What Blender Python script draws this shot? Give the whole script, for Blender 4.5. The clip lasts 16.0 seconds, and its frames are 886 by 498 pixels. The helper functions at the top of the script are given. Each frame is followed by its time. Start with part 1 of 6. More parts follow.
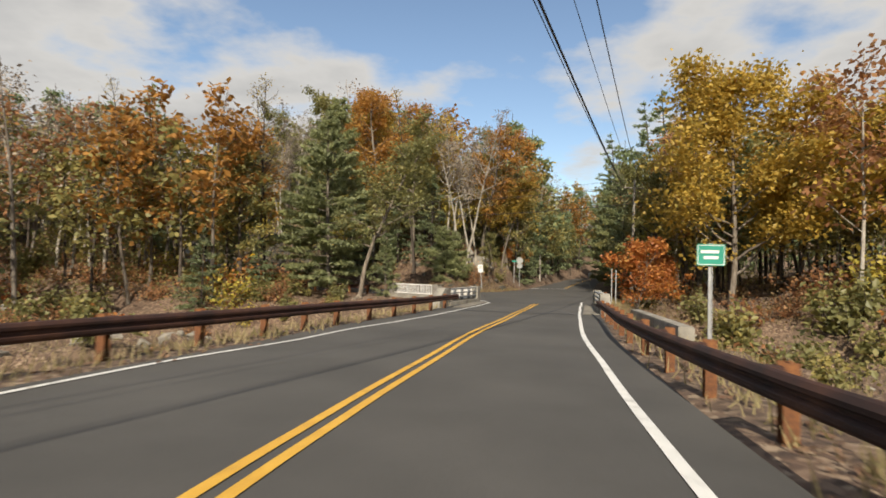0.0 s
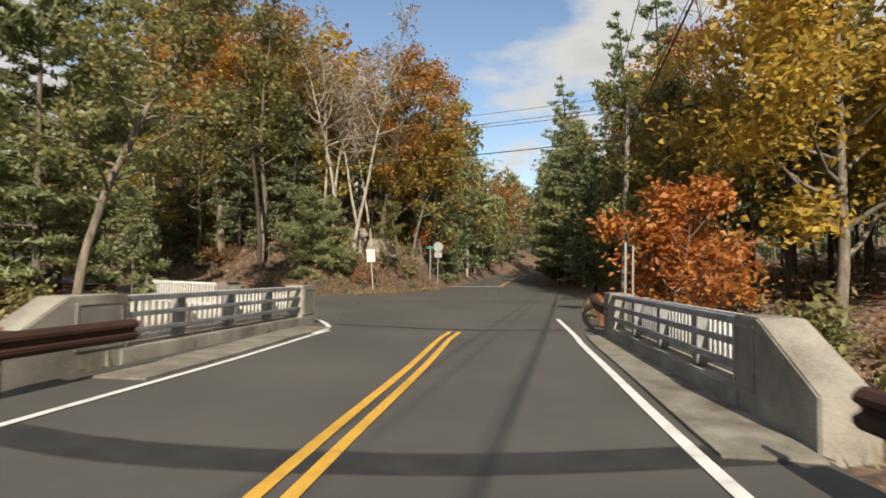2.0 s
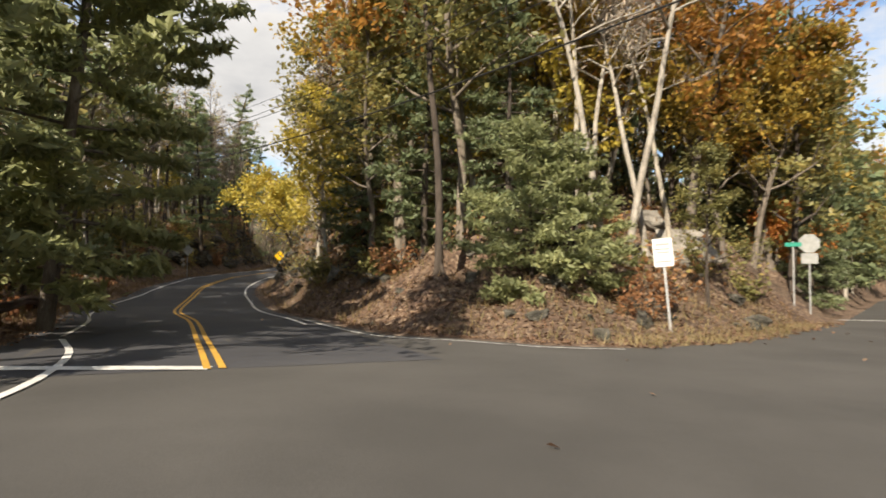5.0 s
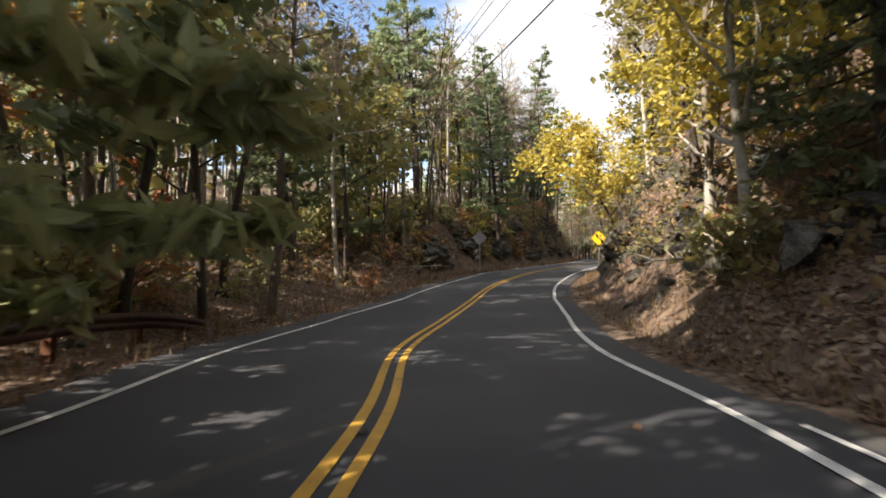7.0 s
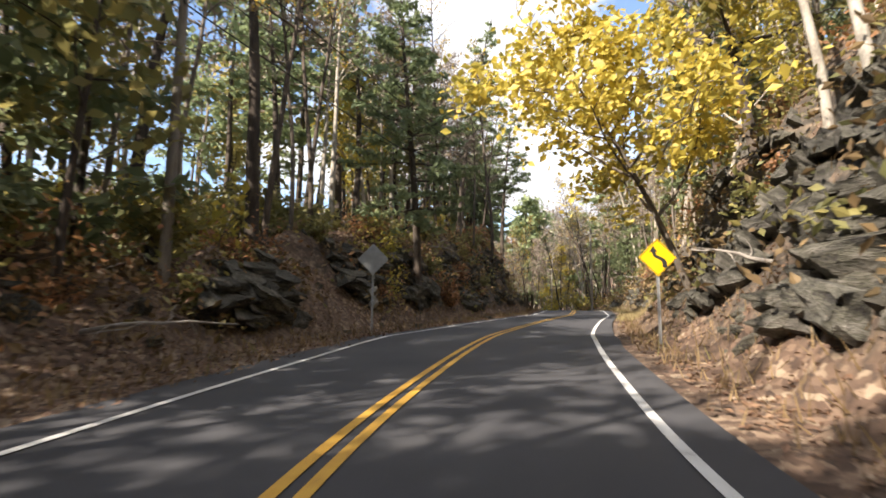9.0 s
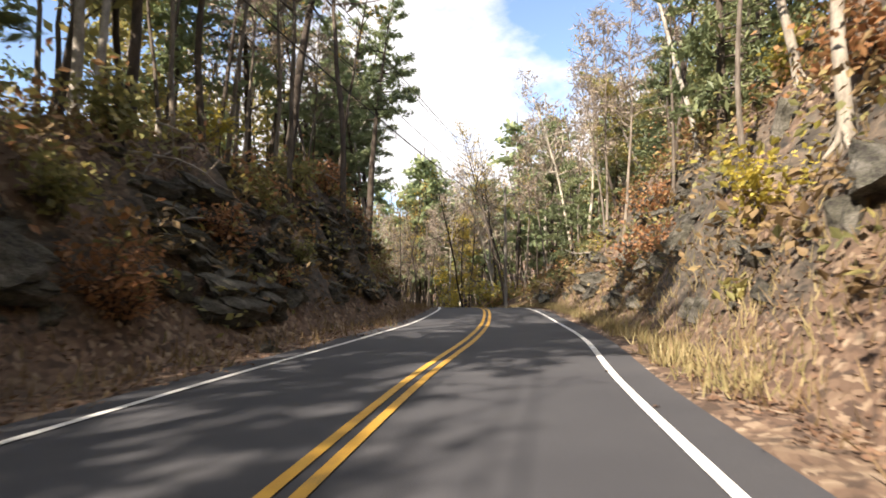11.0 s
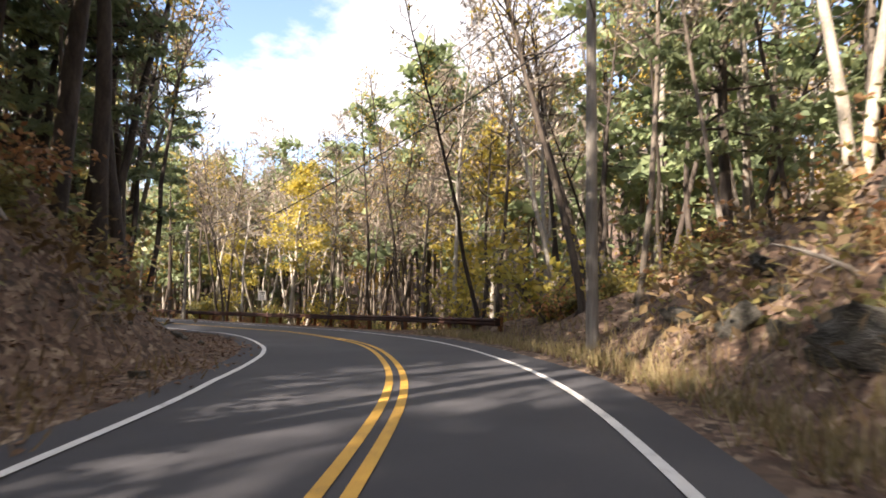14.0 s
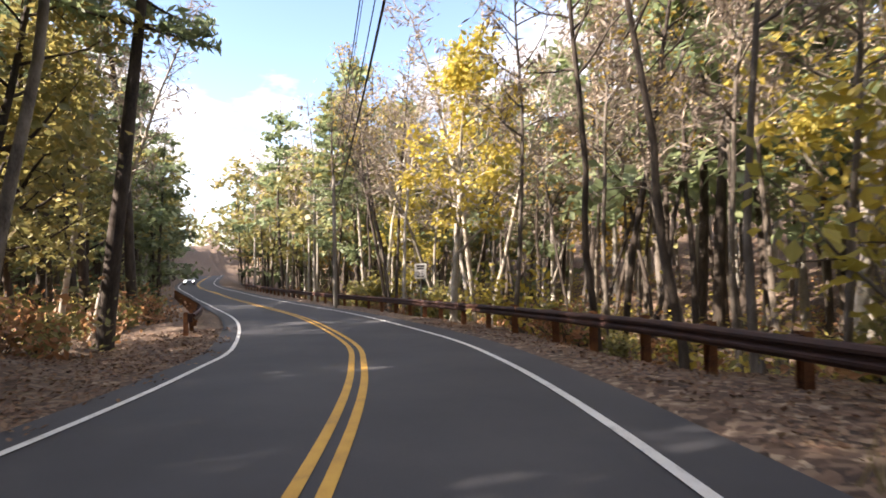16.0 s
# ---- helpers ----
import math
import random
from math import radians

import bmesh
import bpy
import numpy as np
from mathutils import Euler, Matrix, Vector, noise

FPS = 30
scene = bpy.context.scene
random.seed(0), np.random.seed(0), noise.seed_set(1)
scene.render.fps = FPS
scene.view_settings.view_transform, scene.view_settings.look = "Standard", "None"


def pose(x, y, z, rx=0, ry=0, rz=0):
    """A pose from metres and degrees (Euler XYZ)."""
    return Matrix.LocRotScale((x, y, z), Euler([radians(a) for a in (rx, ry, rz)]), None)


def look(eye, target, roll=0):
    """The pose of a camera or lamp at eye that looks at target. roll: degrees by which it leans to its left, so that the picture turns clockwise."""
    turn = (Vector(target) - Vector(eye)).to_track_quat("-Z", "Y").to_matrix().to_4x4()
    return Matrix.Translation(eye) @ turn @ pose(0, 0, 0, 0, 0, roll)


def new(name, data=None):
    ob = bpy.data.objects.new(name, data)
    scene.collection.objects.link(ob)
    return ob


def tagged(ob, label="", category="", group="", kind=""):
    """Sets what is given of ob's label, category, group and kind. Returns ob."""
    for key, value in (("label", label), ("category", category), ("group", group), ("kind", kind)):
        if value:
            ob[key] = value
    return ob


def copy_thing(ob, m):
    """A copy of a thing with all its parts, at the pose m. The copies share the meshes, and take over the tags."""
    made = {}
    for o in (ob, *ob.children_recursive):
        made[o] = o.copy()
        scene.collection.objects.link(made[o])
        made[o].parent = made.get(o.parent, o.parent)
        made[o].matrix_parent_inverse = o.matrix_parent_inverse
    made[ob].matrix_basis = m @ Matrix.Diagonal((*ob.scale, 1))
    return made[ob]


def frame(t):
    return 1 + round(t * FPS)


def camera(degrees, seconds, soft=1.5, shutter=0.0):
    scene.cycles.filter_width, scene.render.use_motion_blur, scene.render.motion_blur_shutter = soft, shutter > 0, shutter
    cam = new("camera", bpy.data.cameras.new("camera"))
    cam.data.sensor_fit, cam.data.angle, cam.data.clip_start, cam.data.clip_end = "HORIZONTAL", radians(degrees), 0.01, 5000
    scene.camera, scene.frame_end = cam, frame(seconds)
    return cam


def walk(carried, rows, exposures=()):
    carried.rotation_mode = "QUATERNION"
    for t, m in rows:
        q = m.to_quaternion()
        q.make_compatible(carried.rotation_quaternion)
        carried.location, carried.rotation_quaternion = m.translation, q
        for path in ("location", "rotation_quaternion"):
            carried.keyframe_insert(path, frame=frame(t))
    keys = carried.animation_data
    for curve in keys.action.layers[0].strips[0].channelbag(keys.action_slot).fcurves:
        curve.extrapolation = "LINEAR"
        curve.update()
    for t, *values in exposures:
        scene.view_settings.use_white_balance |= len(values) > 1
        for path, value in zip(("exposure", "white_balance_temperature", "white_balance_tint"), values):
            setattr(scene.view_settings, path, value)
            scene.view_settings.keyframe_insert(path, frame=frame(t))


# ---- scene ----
LENS = 75.7
cam = camera(LENS, 16.0, soft=1.7, shutter=0.2)
ROWS = [
    (0, look((-0.000, -0.000, 1.400), (-0.000, 9.994, 1.759), 1.39)),
    (0.5, look((0.873, 6.925, 1.204), (1.278, 16.909, 1.585), 0.37)),
    (1, look((1.960, 13.274, 1.032), (2.680, 23.242, 1.391), 0.81)),
    (1.5, look((3.115, 19.006, 0.917), (4.108, 28.948, 1.333), 0.39)),
    (2, look((4.228, 24.120, 0.806), (5.473, 34.036, 1.148), 0.95)),
    (2.5, look((5.268, 28.567, 0.732), (6.661, 38.462, 1.104), 2.52)),
    (3, look((6.105, 32.298, 0.678), (7.413, 42.204, 1.074), 2.04)),
    (3.5, look((6.547, 35.470, 0.671), (7.167, 45.444, 1.039), 0.29)),
    (4, look((6.474, 39.225, 0.649), (5.778, 49.190, 1.103), -0.20)),
    (4.5, look((5.809, 42.402, 0.576), (3.539, 52.114, 1.295), 0.35)),
    (5, look((4.733, 45.085, 0.592), (0.861, 54.285, 1.188), 0.94)),
    (5.2, look((4.266, 45.979, 0.599), (-0.195, 54.910, 1.177), 0.73)),
    (5.7, look((2.426, 48.683, 0.686), (-3.728, 56.523, 1.502), 0.32)),
    (6.2, look((-0.432, 51.857, 0.765), (-7.764, 58.636, 1.301), 0.22)),
    (6.8, look((-4.943, 56.116, 0.508), (-12.841, 62.240, 0.847), 0.02)),
    (7.3, look((-9.036, 59.796, 0.438), (-16.977, 65.827, 1.197), -0.36)),
    (7.5, look((-10.637, 61.267, 0.466), (-18.580, 67.279, 1.340), -0.05)),
    (8, look((-14.528, 64.978, 0.577), (-22.355, 71.119, 1.592), 0.16)),
    (8.5, look((-18.556, 69.025, 0.637), (-26.104, 75.456, 1.929), 0.46)),
    (9, look((-22.605, 73.135, 1.039), (-29.661, 80.092, 2.387), 0.51)),
    (9.5, look((-26.164, 77.630, 1.400), (-32.773, 84.979, 2.920), 1.24)),
    (10, look((-29.301, 82.137, 1.769), (-35.522, 89.830, 3.225), 0.13)),
    (10.2, look((-30.515, 83.967, 1.916), (-36.653, 91.729, 3.356), -0.27)),
    (10.7, look((-33.508, 88.707, 2.185), (-39.424, 96.686, 3.346), 0.04)),
    (11.2, look((-36.358, 93.574, 2.474), (-42.001, 101.753, 3.598), 0.23)),
    (11.7, look((-39.053, 98.530, 2.765), (-44.432, 106.879, 3.927), 0.25)),
    (12.3, look((-42.179, 104.572, 3.117), (-47.396, 113.021, 4.301), 0.16)),
    (12.5, look((-43.235, 106.627, 3.227), (-48.515, 115.043, 4.363), 0.14)),
    (13, look((-46.009, 111.443, 3.465), (-51.617, 119.649, 4.563), 0.35)),
    (13.5, look((-49.002, 116.163, 3.833), (-55.078, 124.049, 4.772), 0.89)),
    (14, look((-52.241, 120.836, 4.092), (-58.809, 128.350, 4.731), 0.76)),
    (14.5, look((-55.853, 125.284, 4.058), (-62.960, 132.302, 4.536), 0.10)),
    (15, look((-59.498, 128.871, 3.962), (-67.230, 135.206, 4.262), -0.91)),
    (15.5, look((-63.502, 132.025, 3.739), (-71.892, 137.458, 4.046), -1.01)),
    (16, look((-67.113, 134.399, 3.534), (-76.105, 138.770, 3.763), -1.00)),
]
walk(cam, ROWS, exposures=[(0.0, 0.64, 7250, 10), (2.5, 0.75, 7300, 10), (4.5, 1.0, 7350, 11), (7.4, 1.66, 6950, 13), (10.2, 1.78, 7000, 15), (12.5, 1.78, 7300, 16), (14.0, 2.1, 7150, 19), (16.0, 2.2, 7000, 20)])

# ---------------------------------------------------------------- sky and sun
SUN_EL, SUN_AZ = 34.0, -93.0      # azimuth of the sun from +x, counter-clockwise
sun_dir = Vector((math.cos(radians(SUN_AZ)) * math.cos(radians(SUN_EL)),
                  math.sin(radians(SUN_AZ)) * math.cos(radians(SUN_EL)), math.sin(radians(SUN_EL))))
sun = new("sun", bpy.data.lights.new("sun", "SUN"))
sun.data.energy, sun.data.angle, sun.data.color = 4.5, radians(0.6), (1.0, 0.93, 0.82)
sun.rotation_mode = "QUATERNION"
sun.rotation_quaternion = sun_dir.to_track_quat("Z", "Y")

world = bpy.data.worlds.new("world")
scene.world = world
world.use_nodes = True
wn, wl = world.node_tree.nodes, world.node_tree.links
wn.clear()
sky = wn.new("ShaderNodeTexSky")
sky.sky_type, sky.sun_disc = "NISHITA", False
sky.sun_elevation, sky.sun_rotation = radians(SUN_EL), radians(90 - SUN_AZ)
sky.air_density, sky.dust_density, sky.ozone_density = 1.0, 0.25, 2.6
tc = wn.new("ShaderNodeTexCoord")
sep = wn.new("ShaderNodeSeparateXYZ")
wl.new(tc.outputs["Generated"], sep.inputs[0])
# clouds lie on a flat layer: direction divided by its height
hz = wn.new("ShaderNodeMath"); hz.operation = "MAXIMUM"; hz.inputs[1].default_value = 0.0
wl.new(sep.outputs["Z"], hz.inputs[0])
hz2 = wn.new("ShaderNodeMath"); hz2.operation = "ADD"; hz2.inputs[1].default_value = 0.16
wl.new(hz.outputs[0], hz2.inputs[0])
comb = wn.new("ShaderNodeCombineXYZ")
for axis in ("X", "Y"):
    dv = wn.new("ShaderNodeMath"); dv.operation = "DIVIDE"
    wl.new(sep.outputs[axis], dv.inputs[0]); wl.new(hz2.outputs[0], dv.inputs[1]); wl.new(dv.outputs[0], comb.inputs[axis])
mp = wn.new("ShaderNodeMapping")
mp.inputs["Location"].default_value = (3.1, 1.7, 0.0)
wl.new(comb.outputs[0], mp.inputs["Vector"])
cl = wn.new("ShaderNodeTexNoise")
cl.inputs["Scale"].default_value, cl.inputs["Detail"].default_value, cl.inputs["Roughness"].default_value = 0.75, 9.0, 0.55
wl.new(mp.outputs[0], cl.inputs["Vector"])
cr = wn.new("ShaderNodeValToRGB")
cr.color_ramp.elements[0].position, cr.color_ramp.elements[1].position = 0.455, 0.525
wl.new(cl.outputs["Fac"], cr.inputs[0])
shade = wn.new("ShaderNodeValToRGB")
shade.color_ramp.elements[0].position, shade.color_ramp.elements[0].color = 0.50, (4.3, 4.45, 4.7, 1)
shade.color_ramp.elements[1].position, shade.color_ramp.elements[1].color = 0.66, (2.6, 2.8, 3.1, 1)
wl.new(cl.outputs["Fac"], shade.inputs[0])
mixc = wn.new("ShaderNodeMixRGB")
wl.new(cr.outputs[0], mixc.inputs["Fac"]); wl.new(sky.outputs[0], mixc.inputs[1]); wl.new(shade.outputs[0], mixc.inputs[2])
bg = wn.new("ShaderNodeBackground")
bg.inputs["Strength"].default_value = 0.10
wl.new(mixc.outputs[0], bg.inputs[0])
wo = wn.new("ShaderNodeOutputWorld")
wl.new(bg.outputs[0], wo.inputs[0])


# ---------------------------------------------------------------- materials
def ramp_node(nt, stops):
    r = nt.nodes.new("ShaderNodeValToRGB")
    while len(r.color_ramp.elements) < len(stops):
        r.color_ramp.elements.new(0.5)
    for el, (p, c) in zip(r.color_ramp.elements, stops):
        el.position, el.color = p, (*c, 1)
    return r


def noise_node(nt, scale, detail=4.0, rough=0.55, coord="Object", stretch=None):
    t = nt.nodes.new("ShaderNodeTexCoord")
    n = nt.nodes.new("ShaderNodeTexNoise")
    n.inputs["Scale"].default_value, n.inputs["Detail"].default_value, n.inputs["Roughness"].default_value = scale, detail, rough
    if stretch:
        m = nt.nodes.new("ShaderNodeMapping")
        m.inputs["Scale"].default_value = stretch
        nt.links.new(t.outputs[coord], m.inputs[0])
        nt.links.new(m.outputs[0], n.inputs["Vector"])
    else:
        nt.links.new(t.outputs[coord], n.inputs["Vector"])
    return n


def mat(name, stops, scale=6.0, fine=60.0, rough=0.85, metal=0.0, bump=0.3, dist=0.02, spread=0.3, stretch=None, random_stops=None):
    """Two scales of noise for colour, a fine one for relief; random_stops: a tint multiplied per object."""
    m = bpy.data.materials.new(name)
    m.use_nodes = True
    nt = m.node_tree
    b = nt.nodes["Principled BSDF"]
    big = noise_node(nt, scale, 5.0, stretch=stretch)
    small = noise_node(nt, fine, 3.0, stretch=stretch)
    mx = nt.nodes.new("ShaderNodeMath"); mx.operation = "MULTIPLY_ADD"
    mx.inputs[1].default_value = spread
    off = nt.nodes.new("ShaderNodeMath"); off.operation = "SUBTRACT"; off.inputs[1].default_value = 0.5
    nt.links.new(small.outputs["Fac"], off.inputs[0])
    nt.links.new(off.outputs[0], mx.inputs[0])
    nt.links.new(big.outputs["Fac"], mx.inputs[2])
    r = ramp_node(nt, stops)
    nt.links.new(mx.outputs[0], r.inputs[0])
    col = r.outputs[0]
    if random_stops:
        oi = nt.nodes.new("ShaderNodeObjectInfo")
        rr = ramp_node(nt, random_stops)
        nt.links.new(oi.outputs["Random"], rr.inputs[0])
        mu = nt.nodes.new("ShaderNodeMixRGB"); mu.blend_type = "MULTIPLY"; mu.inputs[0].default_value = 1.0
        nt.links.new(col, mu.inputs[1]); nt.links.new(rr.outputs[0], mu.inputs[2])
        col = mu.outputs[0]
    nt.links.new(col, b.inputs["Base Color"])
    b.inputs["Roughness"].default_value, b.inputs["Metallic"].default_value = rough, metal
    bp = nt.nodes.new("ShaderNodeBump")
    bp.inputs["Strength"].default_value, bp.inputs["Distance"].default_value = bump, dist
    nt.links.new(mx.outputs[0], bp.inputs["Height"])
    nt.links.new(bp.outputs[0], b.inputs["Normal"])
    return m


def leaf_mat(name, stops, through_light=0.5, tint=0.25, gloss=0.5):
    """Leaves: colour per leaf and per tree, some light passing through."""
    m = bpy.data.materials.new(name)
    m.use_nodes = True
    nt = m.node_tree
    b = nt.nodes["Principled BSDF"]
    out = nt.nodes["Material Output"]
    g = nt.nodes.new("ShaderNodeNewGeometry")
    oi = nt.nodes.new("ShaderNodeObjectInfo")
    cl = noise_node(nt, 0.55, 2.0)
    a = nt.nodes.new("ShaderNodeMath"); a.operation = "MULTIPLY_ADD"; a.inputs[1].default_value = 0.45
    nt.links.new(g.outputs["Random Per Island"], a.inputs[0])
    nt.links.new(cl.outputs["Fac"], a.inputs[2])
    a2 = nt.nodes.new("ShaderNodeMath"); a2.operation = "MULTIPLY_ADD"; a2.inputs[1].default_value = tint
    nt.links.new(oi.outputs["Random"], a2.inputs[0])
    nt.links.new(a.outputs[0], a2.inputs[2])
    off = nt.nodes.new("ShaderNodeMath"); off.operation = "SUBTRACT"; off.inputs[1].default_value = 0.22 + tint / 2
    nt.links.new(a2.outputs[0], off.inputs[0])
    r = ramp_node(nt, stops)
    nt.links.new(off.outputs[0], r.inputs[0])
    nt.links.new(r.outputs[0], b.inputs["Base Color"])
    b.inputs["Roughness"].default_value = gloss
    tr = nt.nodes.new("ShaderNodeBsdfTranslucent")
    nt.links.new(r.outputs[0], tr.inputs["Color"])
    ms = nt.nodes.new("ShaderNodeMixShader"); ms.inputs[0].default_value = through_light
    nt.links.new(b.outputs[0], ms.inputs[1]); nt.links.new(tr.outputs[0], ms.inputs[2])
    nt.links.new(ms.outputs[0], out.inputs["Surface"])
    return m


M = {}
M["asphalt"] = mat("asphalt", [(0.3, (0.044, 0.042, 0.039)), (0.52, (0.060, 0.057, 0.053)), (0.75, (0.076, 0.072, 0.067))], 0.35, 90, 0.88, 0, 0.25, 0.01, 0.9)
M["asphalt_new"] = mat("dark_asphalt", [(0.3, (0.031, 0.032, 0.038)), (0.55, (0.042, 0.043, 0.049)), (0.75, (0.056, 0.056, 0.061))], 0.4, 90, 0.85, 0, 0.25, 0.01, 0.8)
M["tar"] = mat("tar", [(0.3, (0.012, 0.012, 0.012)), (0.7, (0.03, 0.03, 0.03))], 3, 40, 0.6)
M["white_line"] = mat("white_road_paint", [(0.22, (0.30, 0.29, 0.28)), (0.40, (0.56, 0.56, 0.54)), (0.7, (0.66, 0.66, 0.64))], 3, 60, 0.7, 0, 0.1, 0.004, 0.7)
M["yellow_line"] = mat("yellow_road_paint", [(0.22, (0.32, 0.20, 0.05)), (0.42, (0.52, 0.285, 0.035)), (0.7, (0.60, 0.35, 0.05))], 3, 60, 0.7, 0, 0.1, 0.004, 0.7)
M["concrete"] = mat("concrete", [(0.25, (0.10, 0.088, 0.072)), (0.5, (0.215, 0.20, 0.17)), (0.75, (0.32, 0.30, 0.26))], 1.3, 40, 0.9, 0, 0.3, 0.01, 0.5)
M["concrete_worn"] = mat("stained_concrete", [(0.28, (0.09, 0.075, 0.058)), (0.5, (0.155, 0.14, 0.115)), (0.75, (0.25, 0.235, 0.20))], 2.2, 40, 0.95, 0, 0.4, 0.01, 0.6)
M["concrete_panel"] = mat("dark_concrete_panel", [(0.3, (0.13, 0.12, 0.105)), (0.7, (0.23, 0.21, 0.19))], 2.0, 40, 0.9)
M["rail_paint"] = mat("weathered_rail_metal", [(0.3, (0.16, 0.17, 0.18)), (0.6, (0.27, 0.28, 0.29)), (0.8, (0.36, 0.36, 0.35))], 3, 50, 0.6, 0.4, 0.2, 0.005, 0.4)
M["white_rail"] = mat("white_painted_rail", [(0.3, (0.5, 0.49, 0.46)), (0.6, (0.74, 0.73, 0.70))], 3, 40, 0.6)
M["rust"] = mat("rusted_steel", [(0.25, (0.017, 0.009, 0.008)), (0.5, (0.043, 0.017, 0.012)), (0.75, (0.089, 0.036, 0.019))], 1.7, 45, 0.75, 0.25, 0.35, 0.006, 0.5)
M["rust_post"] = mat("orange_rusted_steel", [(0.25, (0.06, 0.025, 0.014)), (0.5, (0.16, 0.062, 0.022)), (0.75, (0.27, 0.115, 0.035))], 4, 45, 0.85, 0.1, 0.35, 0.006, 0.5)
M["galv"] = mat("galvanised_steel", [(0.3, (0.288, 0.296, 0.296)), (0.7, (0.416, 0.424, 0.424))], 5, 70, 0.5, 0.6, 0.1)
M["sign_white"] = mat("white_sign_sheet", [(0.3, (0.576, 0.576, 0.560)), (0.7, (0.656, 0.656, 0.640))], 3, 40, 0.5, 0, 0.05)
M["sign_back"] = mat("grey_sign_back", [(0.3, (0.22, 0.23, 0.22)), (0.7, (0.33, 0.34, 0.33))], 4, 40, 0.6, 0.2, 0.1)
M["sign_green"] = mat("green_sign_sheet", [(0.3, (0.000, 0.176, 0.120)), (0.7, (0.008, 0.240, 0.168))], 3, 40, 0.5, 0, 0.05)
M["sign_yellow"] = mat("yellow_sign_sheet", [(0.3, (0.663, 0.391, 0.000)), (0.7, (0.731, 0.459, 0.009))], 3, 40, 0.45, 0, 0.05)
M["black"] = mat("black_paint", [(0.3, (0.010, 0.010, 0.010)), (0.7, (0.02, 0.02, 0.02))], 3, 40, 0.5, 0, 0.05)
M["pole_wood"] = mat("grey_pole_wood", [(0.3, (0.13, 0.115, 0.095)), (0.6, (0.23, 0.21, 0.18)), (0.8, (0.31, 0.29, 0.26))], 5, 40, 0.9, 0, 0.4, 0.02, 0.4, (1, 1, 0.08))
M["cable"] = mat("black_cable", [(0.3, (0.012, 0.012, 0.012)), (0.7, (0.03, 0.03, 0.03))], 5, 40, 0.6)
TINT = [(0.0, (0.75, 0.72, 0.68)), (0.5, (1.0, 1.0, 1.0)), (1.0, (1.2, 1.17, 1.1))]
M["bark"] = mat("grey_bark", [(0.25, (0.055, 0.045, 0.036)), (0.5, (0.13, 0.11, 0.09)), (0.75, (0.22, 0.195, 0.165))], 5, 35, 0.95, 0, 0.7, 0.03, 0.5, (1, 1, 0.25), TINT)
M["bark_pale"] = mat("pale_bark", [(0.25, (0.14, 0.125, 0.105)), (0.5, (0.30, 0.275, 0.235)), (0.75, (0.44, 0.41, 0.36))], 4, 30, 0.9, 0, 0.5, 0.02, 0.5, (1, 1, 0.4), TINT)
M["bark_dark"] = mat("dark_bark", [(0.25, (0.022, 0.017, 0.013)), (0.5, (0.055, 0.043, 0.034)), (0.75, (0.095, 0.077, 0.062))], 6, 35, 0.95, 0, 0.8, 0.03, 0.5, (1, 1, 0.25), TINT)
M["rock"] = mat("grey_ledge_rock", [(0.24, (0.014, 0.012, 0.011)), (0.38, (0.035, 0.032, 0.027)), (0.48, (0.062, 0.061, 0.044)), (0.58, (0.090, 0.084, 0.072)), (0.70, (0.133, 0.125, 0.109)), (0.84, (0.211, 0.199, 0.179))], 2.3, 22, 0.95, 0, 1.0, 0.07, 0.75, (1.0, 1.0, 2.6), TINT)
M["rock_pale"] = mat("pale_rock", [(0.22, (0.10, 0.09, 0.075)), (0.45, (0.24, 0.225, 0.195)), (0.8, (0.42, 0.40, 0.36))], 2.2, 20, 0.95, 0, 0.9, 0.08, 0.6, (1.0, 1.0, 2.0), TINT)
M["twig"] = mat("dead_wood", [(0.3, (0.16, 0.14, 0.12)), (0.7, (0.34, 0.31, 0.27))], 5, 40, 0.9)

M["l_orange"] = leaf_mat("orange_oak_leaves", [(0.0, (0.172, 0.109, 0.040)), (0.3, (0.345, 0.178, 0.052)), (0.6, (0.483, 0.236, 0.057)), (1.0, (0.529, 0.345, 0.081))])
M["l_gold"] = leaf_mat("golden_leaves", [(0.0, (0.172, 0.161, 0.052)), (0.3, (0.310, 0.247, 0.063)), (0.6, (0.483, 0.322, 0.063)), (1.0, (0.598, 0.437, 0.092))])
M["l_yellow"] = leaf_mat("yellow_maple_leaves", [(0.0, (0.24, 0.24, 0.07)), (0.4, (0.42, 0.36, 0.075)), (0.7, (0.55, 0.43, 0.08)), (1.0, (0.64, 0.54, 0.15))], 0.5)
M["l_olive"] = leaf_mat("yellowing_green_leaves", [(0.0, (0.138, 0.147, 0.062)), (0.4, (0.227, 0.223, 0.088)), (0.7, (0.330, 0.287, 0.100)), (1.0, (0.495, 0.369, 0.112))])
M["l_rust"] = leaf_mat("russet_leaves", [(0.0, (0.188, 0.094, 0.050)), (0.4, (0.338, 0.163, 0.075)), (0.7, (0.425, 0.231, 0.106)), (1.0, (0.525, 0.338, 0.175))])
M["l_red"] = leaf_mat("scarlet_leaves", [(0.0, (0.22, 0.085, 0.035)), (0.35, (0.44, 0.15, 0.045)), (0.65, (0.52, 0.23, 0.06)), (1.0, (0.44, 0.36, 0.10))])
M["l_needle"] = leaf_mat("pine_needles", [(0.0, (0.108, 0.150, 0.090)), (0.4, (0.186, 0.240, 0.126)), (0.7, (0.258, 0.312, 0.156)), (1.0, (0.360, 0.396, 0.192))], 0.45)
